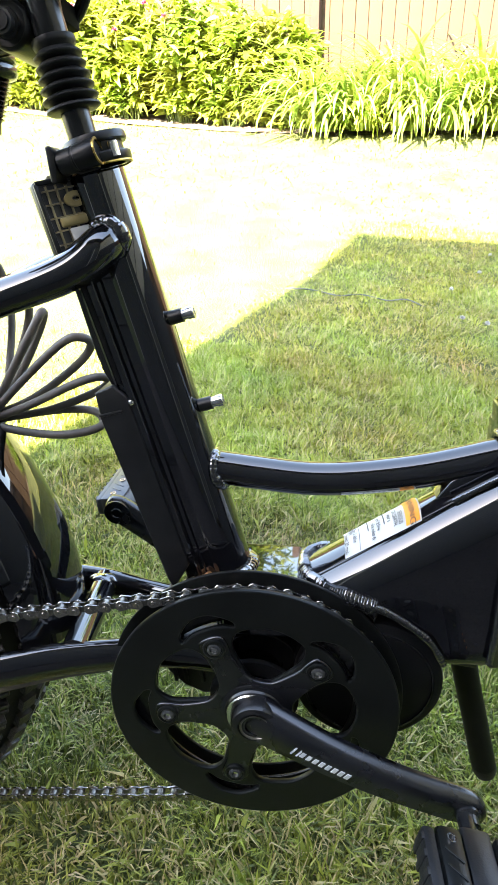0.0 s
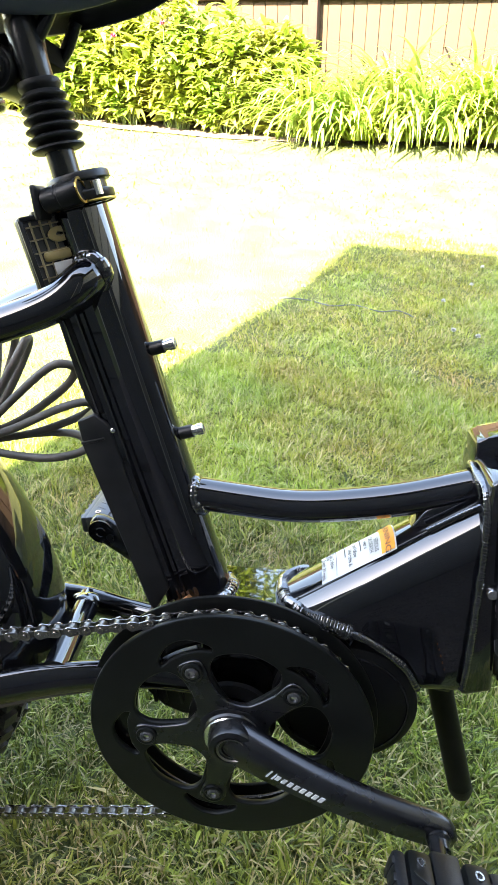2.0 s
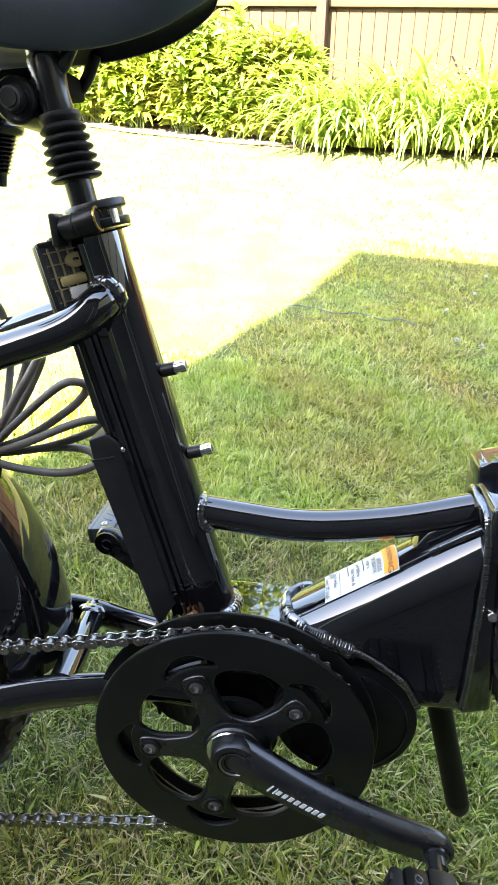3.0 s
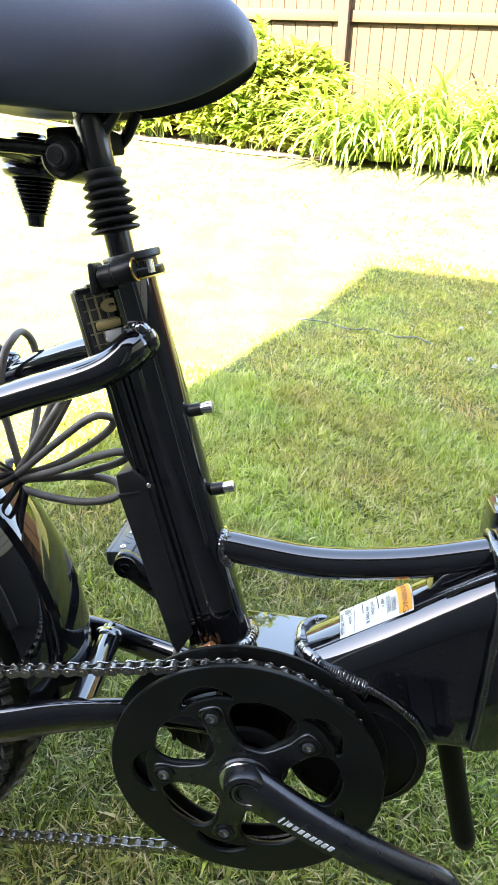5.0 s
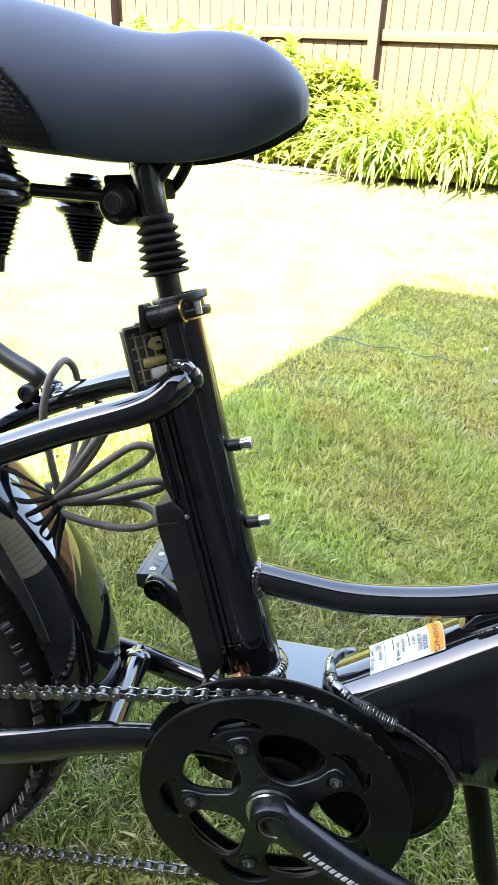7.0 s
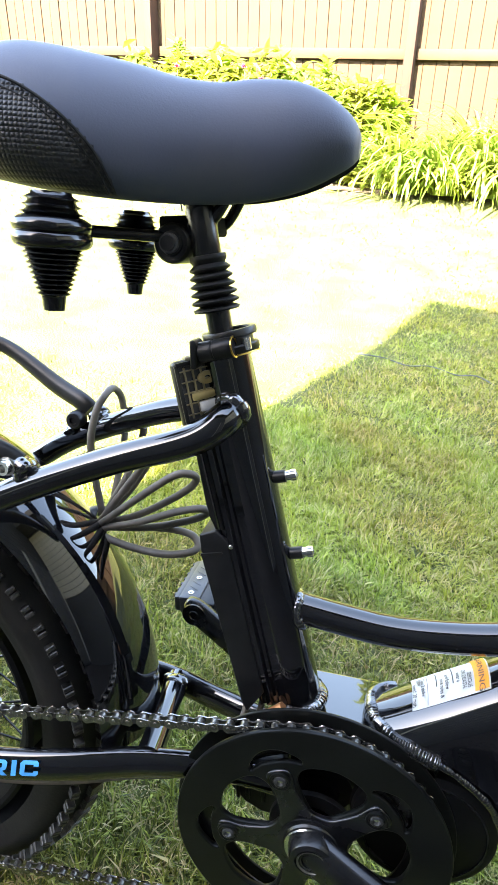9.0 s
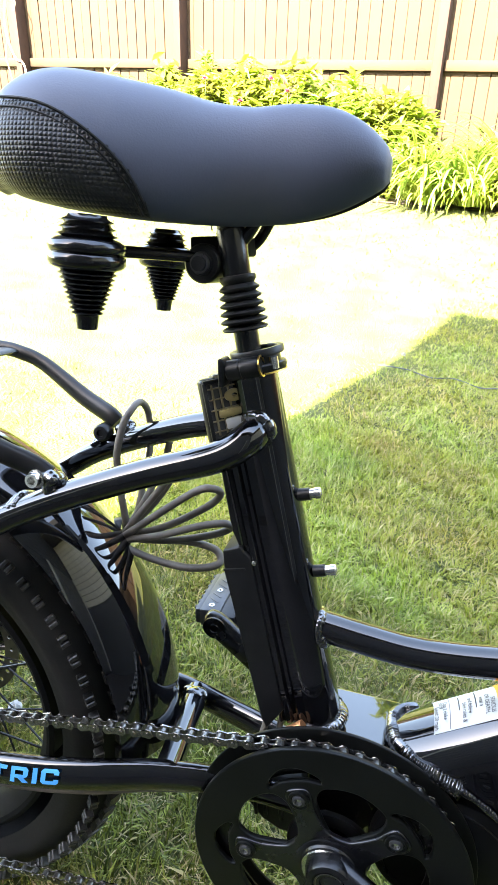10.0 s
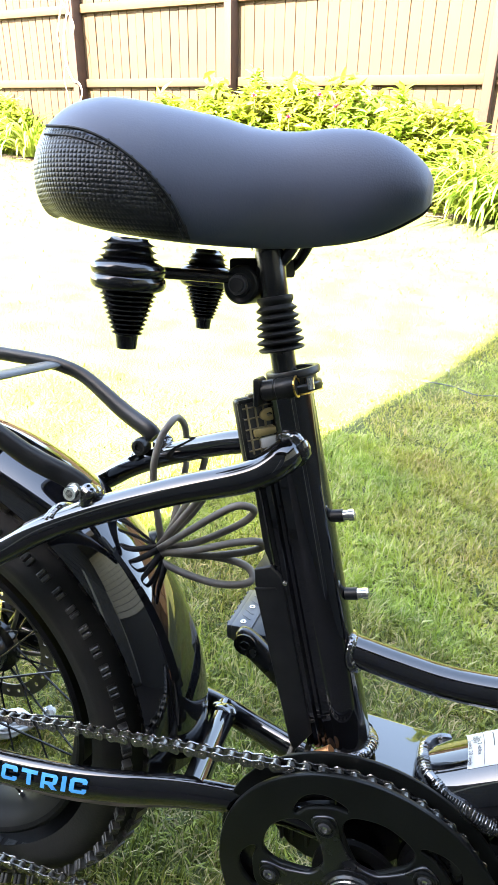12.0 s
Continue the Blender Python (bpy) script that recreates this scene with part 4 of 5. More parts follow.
bit("weld_bead", bead([(0.163, -0.010, 0.4695), (0.164, -0.030, 0.464), (0.166, -0.0365, 0.44), (0.168, -0.0365, 0.39), (0.169, -0.0365, 0.34), (0.1685, -0.0355, 0.310)], 0.0034), WELD)
bit("weld_bead", weld((0.166, 0, 0.4560), (1, 0, 0.25), 0.0145, 20, 0.0042), WELD)
bit("front_frame", prism([(0.189, 0.472), (0.245, 0.495), (0.36, 0.56), (0.40, 0.53), (0.33, 0.40), (0.25, 0.320), (0.189, 0.309)], -0.033, 0.033, 0.012, seg=4), PAINT)
latch = bit("hinge_latch", prism([(0.166, 0.462), (0.164, 0.486), (0.171, 0.4885), (0.223, 0.503), (0.230, 0.497), (0.213, 0.466)], 0.004, 0.030, 0.0025), PAINT, label="glossy black folding latch")
bit("latch_lever", tube([(0.180, -0.040, 0.448), (0.186, -0.042, 0.42), (0.192, -0.041, 0.36), (0.196, -0.040, 0.325)], [0.009, 0.011, 0.010, 0.007], n=16, squash=(0.6, 1)), SATIN, latch)
bit("hinge_bolt", lathe([(0.0, 0.004), (0.0035, 0.004), (0.004, 0.003), (0.004, 0)], (0.176, -0.036, 0.395), (0, -1, 0), 16), CHROME, latch, "bright bolt head")

# warning label on the down tube
def on_label(bm, lift):
    """Bends a flat drawing (x along the tube, y from the crown down to the side) onto the down tube."""
    for v in bm.verts:
        v.co = dt_skin(0.0660 + 0.83 * v.co.x, -40 + 2350 * v.co.y, lift + v.co.z)
    return bm


def sheet(x0, x1, y0, y1, lift):
    bm = bmesh.new()
    nx, ny = 4, 9
    V = [[bm.verts.new((x0 + (x1 - x0) * i / nx, y0 + (y1 - y0) * j / ny, 0)) for j in range(ny + 1)] for i in range(nx + 1)]
    for i in range(nx):
        for j in range(ny):
            bm.faces.new((V[i][j], V[i + 1][j], V[i + 1][j + 1], V[i][j + 1]))
    return on_label(bm, lift)


lab = bit("warning_label", sheet(0, 0.060, 0, 0.030, 0.0004), WHITE, label="white and orange warning sticker with small print")
bit("label_band", sheet(0.0485, 0.0590, 0.0008, 0.0292, 0.0009), ORANGE, lab, "orange strip")
bit("label_word", on_label(text("WARNING", 0.0062, Matrix.Translation((0.0538, 0.0155, 0)) @ pose(0, 0, 0, 0, 0, 90) @ Matrix.Diagonal((1, 1, 0, 1)) @ pose(0, 0, 0, 180, 0, 0), 0.0), 0.0018), INK, lab, smooth=0)


def label_line(words, x, end, size):
    """One line of print across the label, its last letter at `end`."""
    bm = text(words, size, Matrix.Identity(4), 0.0, 0.00007)
    far = max(v.co.x for v in bm.verts)
    for v in bm.verts:
        v.co = Vector((x + v.co.y * 1.1, end - (far - v.co.x) * 0.62, 0))
    bit("print_line", on_label(bm, 0.0014), INK, lab, smooth=0)


for words, x, end in (("SERIOUS", 0.0450, 0.0265), ("OR DEATH.", 0.0408, 0.0265), ("wear a", 0.0366, 0.0215), ("and follow", 0.0280, 0.0240), ("bike rules &", 0.0238, 0.0280),
                      ("Class 2 ebike", 0.0090, 0.0240), ("500W", 0.0056, 0.0165), ("Speed: 20 mph", 0.0022, 0.0285)):
    label_line(words, x, end, 0.0040)
for x, a, b in ((0.0324, 0.006, 0.017), (0.0196, 0.008, 0.016)):
    bit("print_line", sheet(x - 0.0004, x + 0.0004, a, b + 0.004, 0.0007), INK, lab, smooth=0)
bit("label_rule", sheet(0.0122, 0.0126, 0.0008, 0.0292, 0.0007), INK, lab, smooth=0)

# bottle-cage bosses on the front of the seat tube
for z, x in ((0.5450, -0.0535), (0.4865, -0.0365)):
    f = -BACK
    o = Vector((x, -0.002, z))
    b = bit("bottle_bolt", lathe([(0.0046, 0.0), (0.0046, 0.009), (0.0040, 0.0092)], o, f, 18), PLASTIC, label="black sleeve with a bright bolt")
    bit("bolt_head", lathe([(0.0036, 0.009), (0.0036, 0.0125), (0.0042, 0.0128), (0.0042, 0.0165), (0.0036, 0.017), (0.0022, 0.017), (0.0020, 0.015), (0, 0.015)], o, f, 16), CHROME, b)

# --- rear triangle
YR = 0.011                 # the rear wheel and its stays stand a little to the left
for s in (-1, 1):
    up = 0.0105 if s > 0 else 0.0
    bit("seat_stay", tube([(-0.0840 if s < 0 else -0.092, s * 0.012, 0.5945), (-0.0875 if s < 0 else -0.095, s * 0.0245, 0.589 + 0.3 * up), (-0.108, s * 0.036 + YR * 0.3, 0.575 + 0.8 * up), (-0.163, s * 0.047 + YR * 0.6, 0.556 + up), (-0.233, s * 0.060 + YR, 0.526 + up), (-0.280, s * 0.068 + YR, 0.499 + up),
                           (-0.330, s * 0.074 + YR, 0.455 + up), (-0.385, s * 0.078 + YR, 0.35), (-0.42, s * 0.078 + YR, 0.295)], [0.0112, 0.0118, 0.011, 0.0105, 0.0105, 0.0105, 0.010, 0.0095, 0.0095], n=22), PAINT)
    if s < 0:
        bit("weld_bead", weld((-0.0835, -0.0150, 0.5940), (0.45, 1, 0.35), 0.0106, size=0.0078, pitch=0.0075), WELD)
    bit("chain_stay", tube([(-0.015, s * 0.024, 0.288), (-0.06, s * 0.030 + YR * 0.3, 0.294), (-0.10, s * 0.038 + YR * 0.6, 0.2945), (-0.146, s * 0.050 + YR, 0.2920), (-0.197, s * 0.062 + YR, 0.287), (-0.253, s * 0.070 + YR, 0.281), (-0.33, s * 0.076 + YR, 0.276), (-0.42, s * 0.078 + YR, 0.282)],
                           [0.0130, 0.0130, 0.0133, 0.0142, 0.0150, 0.0154, 0.0156, 0.0155], n=28, squash=(0.62, 1.0)), PAINT)
    bit("dropout", prism([(-0.447, 0.265), (-0.407, 0.262), (-0.387, 0.30), (-0.407, 0.325), (-0.437, 0.32)], s * 0.078 + YR - 0.003, s * 0.078 + YR + 0.003, 0.001), PAINT)
bit("stay_bridge", tube([(-0.143, 0.058, 0.296), (-0.135, -0.038, 0.299)], 0.0112, n=24, sub=1), PAINT)
bit("weld_bead", blob((-0.1425, 0.0480, 0.2990), (0.0128, 0.0085, 0.0105), 21), WELD)
bit("weld_bead", blob((-0.1355, -0.0300, 0.2985), (0.0118, 0.0055, 0.0090), 22), WELD)

# lettering along the right chain stay
T, U = 0.25, 0.27          # stroke heights and widths of the block letters
BLOCK = {
    "E": [[(0, 0), (1, 0), (1, T), (U, T), (U, 0.5 - T / 2), (0.92, 0.5 - T / 2), (0.92, 0.5 + T / 2), (U, 0.5 + T / 2), (U, 1 - T), (1, 1 - T), (1, 1), (0, 1)]],
    "L": [[(0, 0), (1, 0), (1, T), (U, T), (U, 1), (0, 1)]],
    "C": [[(0.14, 0), (0.86, 0), (1, 0.16), (1, 0.36), (1 - U, 0.36), (1 - U, T), (U, T), (U, 1 - T), (1 - U, 1 - T), (1 - U, 0.64), (1, 0.64), (1, 0.84), (0.86, 1), (0.14, 1), (0, 0.84), (0, 0.16)]],
    "T": [[(0.5 - U / 2, 0), (0.5 + U / 2, 0), (0.5 + U / 2, 1 - T), (1, 1 - T), (1, 1), (0, 1), (0, 1 - T), (0.5 - U / 2, 1 - T)]],
    "R": [[(0, 0), (U, 0), (U, 0.32), (0.45, 0.32), (0.70, 0), (1.03, 0), (0.78, 0.33), (0.94, 0.40), (1, 0.52), (1, 0.84), (0.86, 1), (0, 1)], [(U, 0.53), (U, 0.79), (1 - U, 0.79), (1 - U, 0.53)]],
    "I": [[(0, 0), (U, 0), (U, 1), (0, 1)]],
}
word, pen = bmesh.new(), 0.0
for letter in "ELECTRIC":
    word = outline([[(x + pen, y) for x, y in loop] for loop in BLOCK[letter]], 0.0, 0.0, Matrix.Identity(4), word)
    pen += (U if letter == "I" else 1.0) + 0.22
word.transform(Matrix.Diagonal((0.1365 / (pen - 0.22), 0.0195, 1, 1)) @ Matrix.Translation(((0.22 - pen) / 2, -0.5, 0)))
STAY = [(-0.42, -0.067, 0.282), (-0.33, -0.065, 0.276), (-0.253, -0.059, 0.281), (-0.197, -0.051, 0.287), (-0.146, -0.039, 0.2935)]
for v in word.verts:       # bent round the stay's flattened side
    x, a = -0.2870 + v.co.x, radians(0 + 46 * (v.co.y / 0.0195 + 0.5))
    yc, zc = (float(np.interp(x, [p[0] for p in STAY], [p[k] for p in STAY])) for k in (1, 2))
    v.co = Vector((x, yc - 0.0126 * math.cos(a), zc + 0.0174 * math.sin(a)))
bit("lettering", word, BLUE, label="light blue lettering", smooth=0)


def polar(r, a):
    return (r * math.cos(radians(a)), r * math.sin(radians(a)))


def circle(r, n=120):
    return [polar(r, 360 * i / n) for i in range(n)]


# --- rear wheel
AX = (-0.420, YR, 0.288)
rim = bit("rear_wheel", lathe([(0.163, -0.036), (0.167, -0.038), (0.171, -0.036), (0.160, -0.028), (0.155, 0), (0.160, 0.028), (0.171, 0.036), (0.167, 0.038), (0.163, 0.036), (0.152, 0.024), (0.149, 0), (0.152, -0.024), (0.163, -0.036)],
                              AX, (0, 1, 0), 96), POWDER, label="black rim with wire spokes")
prof = []
for i in range(25):
    a = math.pi * (-0.62 + 1.24 * i / 24)
    prof.append((0.1935 + 0.0400 * math.cos(a) * (1.0 if abs(a) < 1.57 else 0.8), 0.0455 * math.sin(a) * (1 if abs(a) < 1.6 else 0.93)))
tyre = bit("tyre", lathe(prof, AX, (0, 1, 0), 120, cap=False), TYRE, rim, "wide black rubber tyre with blocks")
knob = bmesh.new()
for i in range(72):
    for row, (lat, rr, sz) in enumerate(((-0.0435, 0.2205, (0.010, 0.008, 0.009)), (-0.024, 0.2335, (0.012, 0.013, 0.006)), (0.0, 0.2355, (0.013, 0.012, 0.005)), (0.024, 0.2335, (0.012, 0.013, 0.006)), (0.0425, 0.2245, (0.013, 0.009, 0.011)))):
        a = 360 * (i + 0.5 * (row % 2)) / 72
        m = Matrix.Translation(AX) @ pose(0, 0, 0, 0, a, 0) @ pose(0, lat, rr - 0.001, -lat * 1500 * 0.7, 0, 0)
        for o, w in (((-0.28, 0.40), (0.28, 0.40)) if row in (0, 4) else ((0, 1),)):      # the outer blocks are slit
            one = bmesh.new()
            bmesh.ops.create_cube(one, size=1, matrix=m @ Matrix.Translation((o * sz[0], 0, 0)) @ Matrix.Diagonal((w * sz[0], sz[1], sz[2], 1)))
            if row == 0:
                bmesh.ops.bevel(one, geom=one.edges[:], offset=0.0007, segments=1, affect="EDGES")
            knob = merge(knob, one)
tagged(bit("tread", knob, TREAD, rim, smooth=0), kind="stuff")
hub = bit("hub", lathe([(0.0, -0.07), (0.009, -0.07), (0.009, -0.05), (0.026, -0.048), (0.032, -0.044), (0.032, -0.040), (0.024, -0.036), (0.024, 0.036), (0.032, 0.040), (0.032, 0.046), (0.01, 0.05), (0.009, 0.07), (0, 0.07)], AX, (0, 1, 0), 48), SATIN, rim, "black hub motor")
for i in range(36):
    a, side = 2 * math.pi * i / 36, 1 if i % 2 else -1
    b = a + (0.35 if (i // 2) % 2 else -0.35)
    p = (AX[0] + 0.031 * math.cos(b), AX[1] + side * 0.042, AX[2] + 0.031 * math.sin(b))
    q = (AX[0] + 0.153 * math.cos(a), AX[1] + side * 0.010, AX[2] + 0.153 * math.sin(a))
    bit("spoke", tube([p, q], 0.0011, n=6, sub=1), SATIN, rim)
    if i % 3 == 0:
        bit("nipple", tube([tuple(np.array(q) * 0.93 + np.array(p) * 0.07), q], 0.0022, n=8, sub=1), CHROME, rim)
sprocket = bit("sprocket", lathe([(0.02, -0.047), (0.036, -0.046), (0.036, -0.043), (0.044, -0.042), (0.044, -0.0395), (0.02, -0.039)], AX, (0, 1, 0), 40), STEEL, rim, "steel rear sprocket")
ring = [circle(0.0720), circle(0.0560)] + [[(0.0640 * math.cos(a) + 0.0026 * math.cos(b), 0.0640 * math.sin(a) + 0.0026 * math.sin(b)) for b in (2 * math.pi * k / 10 for k in range(10))] for a in (2 * math.pi * i / 26 for i in range(26))]
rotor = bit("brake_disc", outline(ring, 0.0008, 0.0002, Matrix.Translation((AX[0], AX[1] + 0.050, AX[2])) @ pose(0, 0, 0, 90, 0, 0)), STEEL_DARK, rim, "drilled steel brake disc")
for i in range(6):
    a = 2 * math.pi * i / 6
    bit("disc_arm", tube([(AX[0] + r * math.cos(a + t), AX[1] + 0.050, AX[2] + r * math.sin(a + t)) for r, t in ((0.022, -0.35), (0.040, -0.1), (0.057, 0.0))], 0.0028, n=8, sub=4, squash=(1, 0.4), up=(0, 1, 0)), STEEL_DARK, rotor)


# --- rear mudguard
def mudguard():
    """A sheet with a rounded cross-section, bent round the wheel."""
    bm = bmesh.new()
    sec = []
    for i in range(21):
        u = math.sin(math.pi * (-0.5 + i / 20))
        sec.append((0.0508 * u + AX[1], 0.270 - 0.026 * abs(u) ** 2.6))
    inner = [((y - AX[1]) * 0.975 + AX[1], r - 0.0018) for y, r in sec[::-1]]
    loop = sec + inner
    rings = []
    for j in range(61):
        a = radians(-2 + 180 * j / 60)
        rings.append([bm.verts.new((-0.419 + r * math.cos(a), y, 0.300 + r * math.sin(a))) for y, r in loop])
    n = len(loop)
    for a, b in zip(rings, rings[1:]):
        for j in range(n):
            bm.faces.new((a[j], a[(j + 1) % n], b[(j + 1) % n], b[j]))
    bm.faces.new(rings[0])
    bm.faces.new(rings[-1][::-1])
    return bm


bit("mudguard", mudguard(), PAINT, label="glossy black mudguard over the rear tyre")
# --- carrier
YC = 0.013
for s in (-1, 1):
    line = [(-0.228, -0.045, 0.5475), (-0.240, -0.047, 0.555), (-0.271, -0.055, 0.570), (-0.314, -0.062, 0.597), (-0.340, -0.062, 0.607)] if s < 0 else \
           [(-0.2330, 0.071, 0.5560), (-0.2420, 0.072, 0.5630), (-0.2719, 0.080, 0.5745), (-0.3165, 0.088, 0.5985), (-0.3420, 0.088, 0.6070)]
    line += [(-0.37, s * 0.075 + YC, 0.610), (-0.47, s * 0.075 + YC, 0.613), (-0.62, s * 0.075 + YC, 0.615)]
    bit("carrier_rail", tube(line, [0.0086, 0.0086, 0.0084, 0.0072, 0.0070, 0.0070, 0.0070, 0.0070], n=18, squash=(0.75, 1)), PLASTIC, label="satin black carrier rail")
    o = (-0.233, -0.046, 0.5470) if s < 0 else (-0.2420, 0.066, 0.5490)
    b = bit("carrier_bolt", lathe([(0.0, 0.0105), (0.0026, 0.0105), (0.0030, 0.0142), (0.0050, 0.0142), (0.0053, 0.0135), (0.0053, 0.008), (0.0068, 0.0075), (0.0068, 0)] if s < 0 else
                                  [(0.0, 0.011), (0.0030, 0.011), (0.0034, 0.013), (0.0062, 0.013), (0.0078, 0.011), (0.0080, 0.0)], o, (0.1, -1, 0.1), 24), CHROME if s < 0 else PLASTIC, label="carrier bolt")
    # the stay's lug, drowned in weld
    q = Vector((-0.2235, s * 0.0575 + YR, 0.5450 if s < 0 else 0.5530))
    bit("stay_lug", tube([q + Vector((0.001, 0, -0.014)), q, q + Vector((-0.001, 0, 0.007))], [0.0085, 0.0076, 0.0040], n=18, sub=5), PAINT)
    bit("weld_bead", blob(q + Vector((0, 0, 0.0005)), (0.0088, 0.0090, 0.0080), 3 + s), WELD)
    for k in range(2):
        x = -0.247 - 0.004 * k
        z = 0.5315 - 0.0025 * k + (0.0105 if s > 0 else 0)
        bit("weld_bead", bead([(x, s * 0.049 + YR, z - 0.004), (x - 0.001, s * 0.060 + YR, z), (x - 0.003, s * 0.070 + YR, z - 0.006)], 0.0046), WELD)
bit("carrier_crossbar", tube([(-0.352, 0.085, 0.6085), (-0.352, -0.06, 0.6085)], 0.0110, n=12, sub=1, squash=(1, 0.3), up=(0, 0, 1)), PLASTIC)

# --- coiled cable tied to the left stay
KN = Vector((-0.220, 0.052, 0.459))
loops = [
    [(-0.222, 0.050, 0.468), (-0.229, 0.046, 0.53), (-0.226, 0.050, 0.562), (-0.2210, 0.058, 0.577), (-0.2185, 0.072, 0.581), (-0.2175, 0.087, 0.566), (-0.2175, 0.090, 0.53), (-0.220, 0.068, 0.475)],
    [(-0.222, 0.045, 0.465), (-0.196, 0.038, 0.497), (-0.168, 0.034, 0.532), (-0.160, 0.040, 0.545), (-0.166, 0.048, 0.535), (-0.190, 0.050, 0.50), (-0.222, 0.052, 0.465)],
    [(-0.222, 0.040, 0.463), (-0.180, 0.030, 0.496), (-0.140, 0.026, 0.525), (-0.124, 0.028, 0.529), (-0.119, 0.034, 0.522), (-0.135, 0.038, 0.506), (-0.18, 0.044, 0.478), (-0.222, 0.050, 0.461)],
    [(-0.222, 0.040, 0.460), (-0.178, 0.032, 0.476), (-0.135, 0.028, 0.494), (-0.112, 0.028, 0.500), (-0.108, 0.034, 0.494), (-0.125, 0.036, 0.484), (-0.17, 0.042, 0.468), (-0.222, 0.050, 0.457)],
    [(-0.222, 0.036, 0.458), (-0.188, 0.028, 0.4555), (-0.150, 0.024, 0.4550), (-0.124, 0.026, 0.4585), (-0.115, 0.032, 0.463), (-0.125, 0.038, 0.470), (-0.16, 0.044, 0.468), (-0.222, 0.050, 0.457)],
    [(-0.222, 0.050, 0.465), (-0.205, 0.066, 0.50), (-0.192, 0.072, 0.53), (-0.186, 0.070, 0.55)],
]
for L in [[(x + 0.008 - 0.012 * min(1, max(0, (x + 0.222) / 0.11)), y, z - 0.003) for x, y, z in q] for q in loops]:
    bit("cable_loop", tube(L, 0.0032, n=12, sub=7), CABLE, label="dull dark grey cable")
bit("cable_tie", lathe([(0.0125, -0.006), (0.0135, -0.004), (0.0135, 0.004), (0.0125, 0.006), (0.0125, -0.006)], KN, (1, 0, 0.25), 20), PLASTIC)
curl = []
for i in range(40):                          # a loose coil that wanders down from the knot
    u, a = i / 39, i * 0.62
    r = 0.0085 - 0.002 * u + 0.003 * math.sin(2.3 * a + 1)
    curl.append((-0.243 + 0.043 * u + r * math.cos(a), 0.025 + 0.005 * math.sin(1.7 * a), 0.482 - 0.052 * u + r * math.sin(a)))
bit("tie_tail", tube(curl, 0.0013, n=8, sub=6, squash=(1, 0.7)), PLASTIC, label="curled black tie end")
bit("motor_cable", tube([(-0.060, -0.012, 0.352), (-0.064, -0.016, 0.335), (-0.075, -0.02, 0.322), (-0.088, -0.024, 0.300), (-0.105, -0.030, 0.282), (-0.150, -0.040, 0.2765), (-0.197, -0.051, 0.2690), (-0.253, -0.059, 0.2625), (-0.33, -0.065, 0.2575)], 0.0027, n=10), CABLE)
bit("brake_cable", tube([(-0.048, -0.010, 0.356), (-0.052, -0.012, 0.338), (-0.066, -0.016, 0.318), (-0.10, -0.022, 0.30)], 0.0025, n=10), CABLE)
bit("sleeve", tube([(-0.030, -0.0205, 0.362), (-0.041, -0.0205, 0.352)], 0.0042, n=12, sub=1), mat("copper_ferrule", (0.55, 0.24, 0.10), 0.4, metal=0.6), label="copper-coloured ferrule")

# --- crank set
CX, CZ = 0.0015, 0.2672
FLAT = Matrix.Translation(Vector((CX, -0.050, CZ))) @ pose(0, 0, 0, 90, 0, 0)


def rounded(poly, sub=5):
    L = catmull(poly + poly[:3], sub)
    return [tuple(p) for p in L[sub:sub * (len(poly) + 1)]]


holes = []
for i in range(5):
    a = 42 + 72 * i            # bolt angle
    holes.append(rounded([polar(0.0750, a - 16), polar(0.0770, a - 7), polar(0.0770, a + 7), polar(0.0750, a + 16), polar(0.0820, a + 15), polar(0.0900, a + 5), polar(0.0900, a - 5), polar(0.0820, a - 15)], 4))
    m = a + 36
    holes.append(rounded([polar(0.030, m - 14), polar(0.028, m), polar(0.030, m + 14), polar(0.046, m + 24), polar(0.062, m + 25.5), polar(0.0735, m + 18), polar(0.0775, m), polar(0.0735, m - 18), polar(0.062, m - 25.5), polar(0.046, m - 24)], 4))
crank_set = bit("chain_guard", outline([circle(0.1052)] + holes, 0.0018, 0.0014, FLAT), GUARD, label="black chainwheel guard with five-armed cut-outs", smooth=30)
bit("inner_guard", outline([circle(0.1098), circle(0.0755)], 0.001, 0.0008, Matrix.Translation((0, 0.0155, 0)) @ FLAT), GUARD, crank_set, smooth=30)
teeth = []
for i in range(54 * 4):
    teeth.append(polar((0.0978, 0.1020, 0.1020, 0.0978)[i % 4], 360 * i / 216 + (0, 0.15, -0.15, 0)[i % 4]))
bit("chainwheel", outline([teeth, circle(0.078)], 0.0014, 0.0004, Matrix.Translation((0, 0.0066, 0)) @ FLAT), SATIN, crank_set, smooth=0)
for i in range(5):
    a = 42 + 72 * i
    x, z = polar(0.0632, a)
    o = (CX + x, -0.0538, CZ + z)
    bit("boss", lathe([(0.0082, 0.0), (0.0080, 0.0016), (0.0070, 0.002), (0.0058, 0.0016), (0.0058, 0)], o, (0, -1, 0), 28), GUARD, crank_set)
    bit("chainring_bolt", lathe([(0.0050, 0.0), (0.0050, 0.0018), (0.0042, 0.0024), (0.0028, 0.0024), (0.0026, 0.0008), (0, 0.0008)], o, (0, -1, 0), 24), ALLOY, crank_set, "worn bolt with a bright socket")
    bit("bolt_socket", lathe([(0.0025, 0.0009), (0, 0.0011)], o, (0, -1, 0), 6), CHROME, crank_set, "bright socket")
SP = []
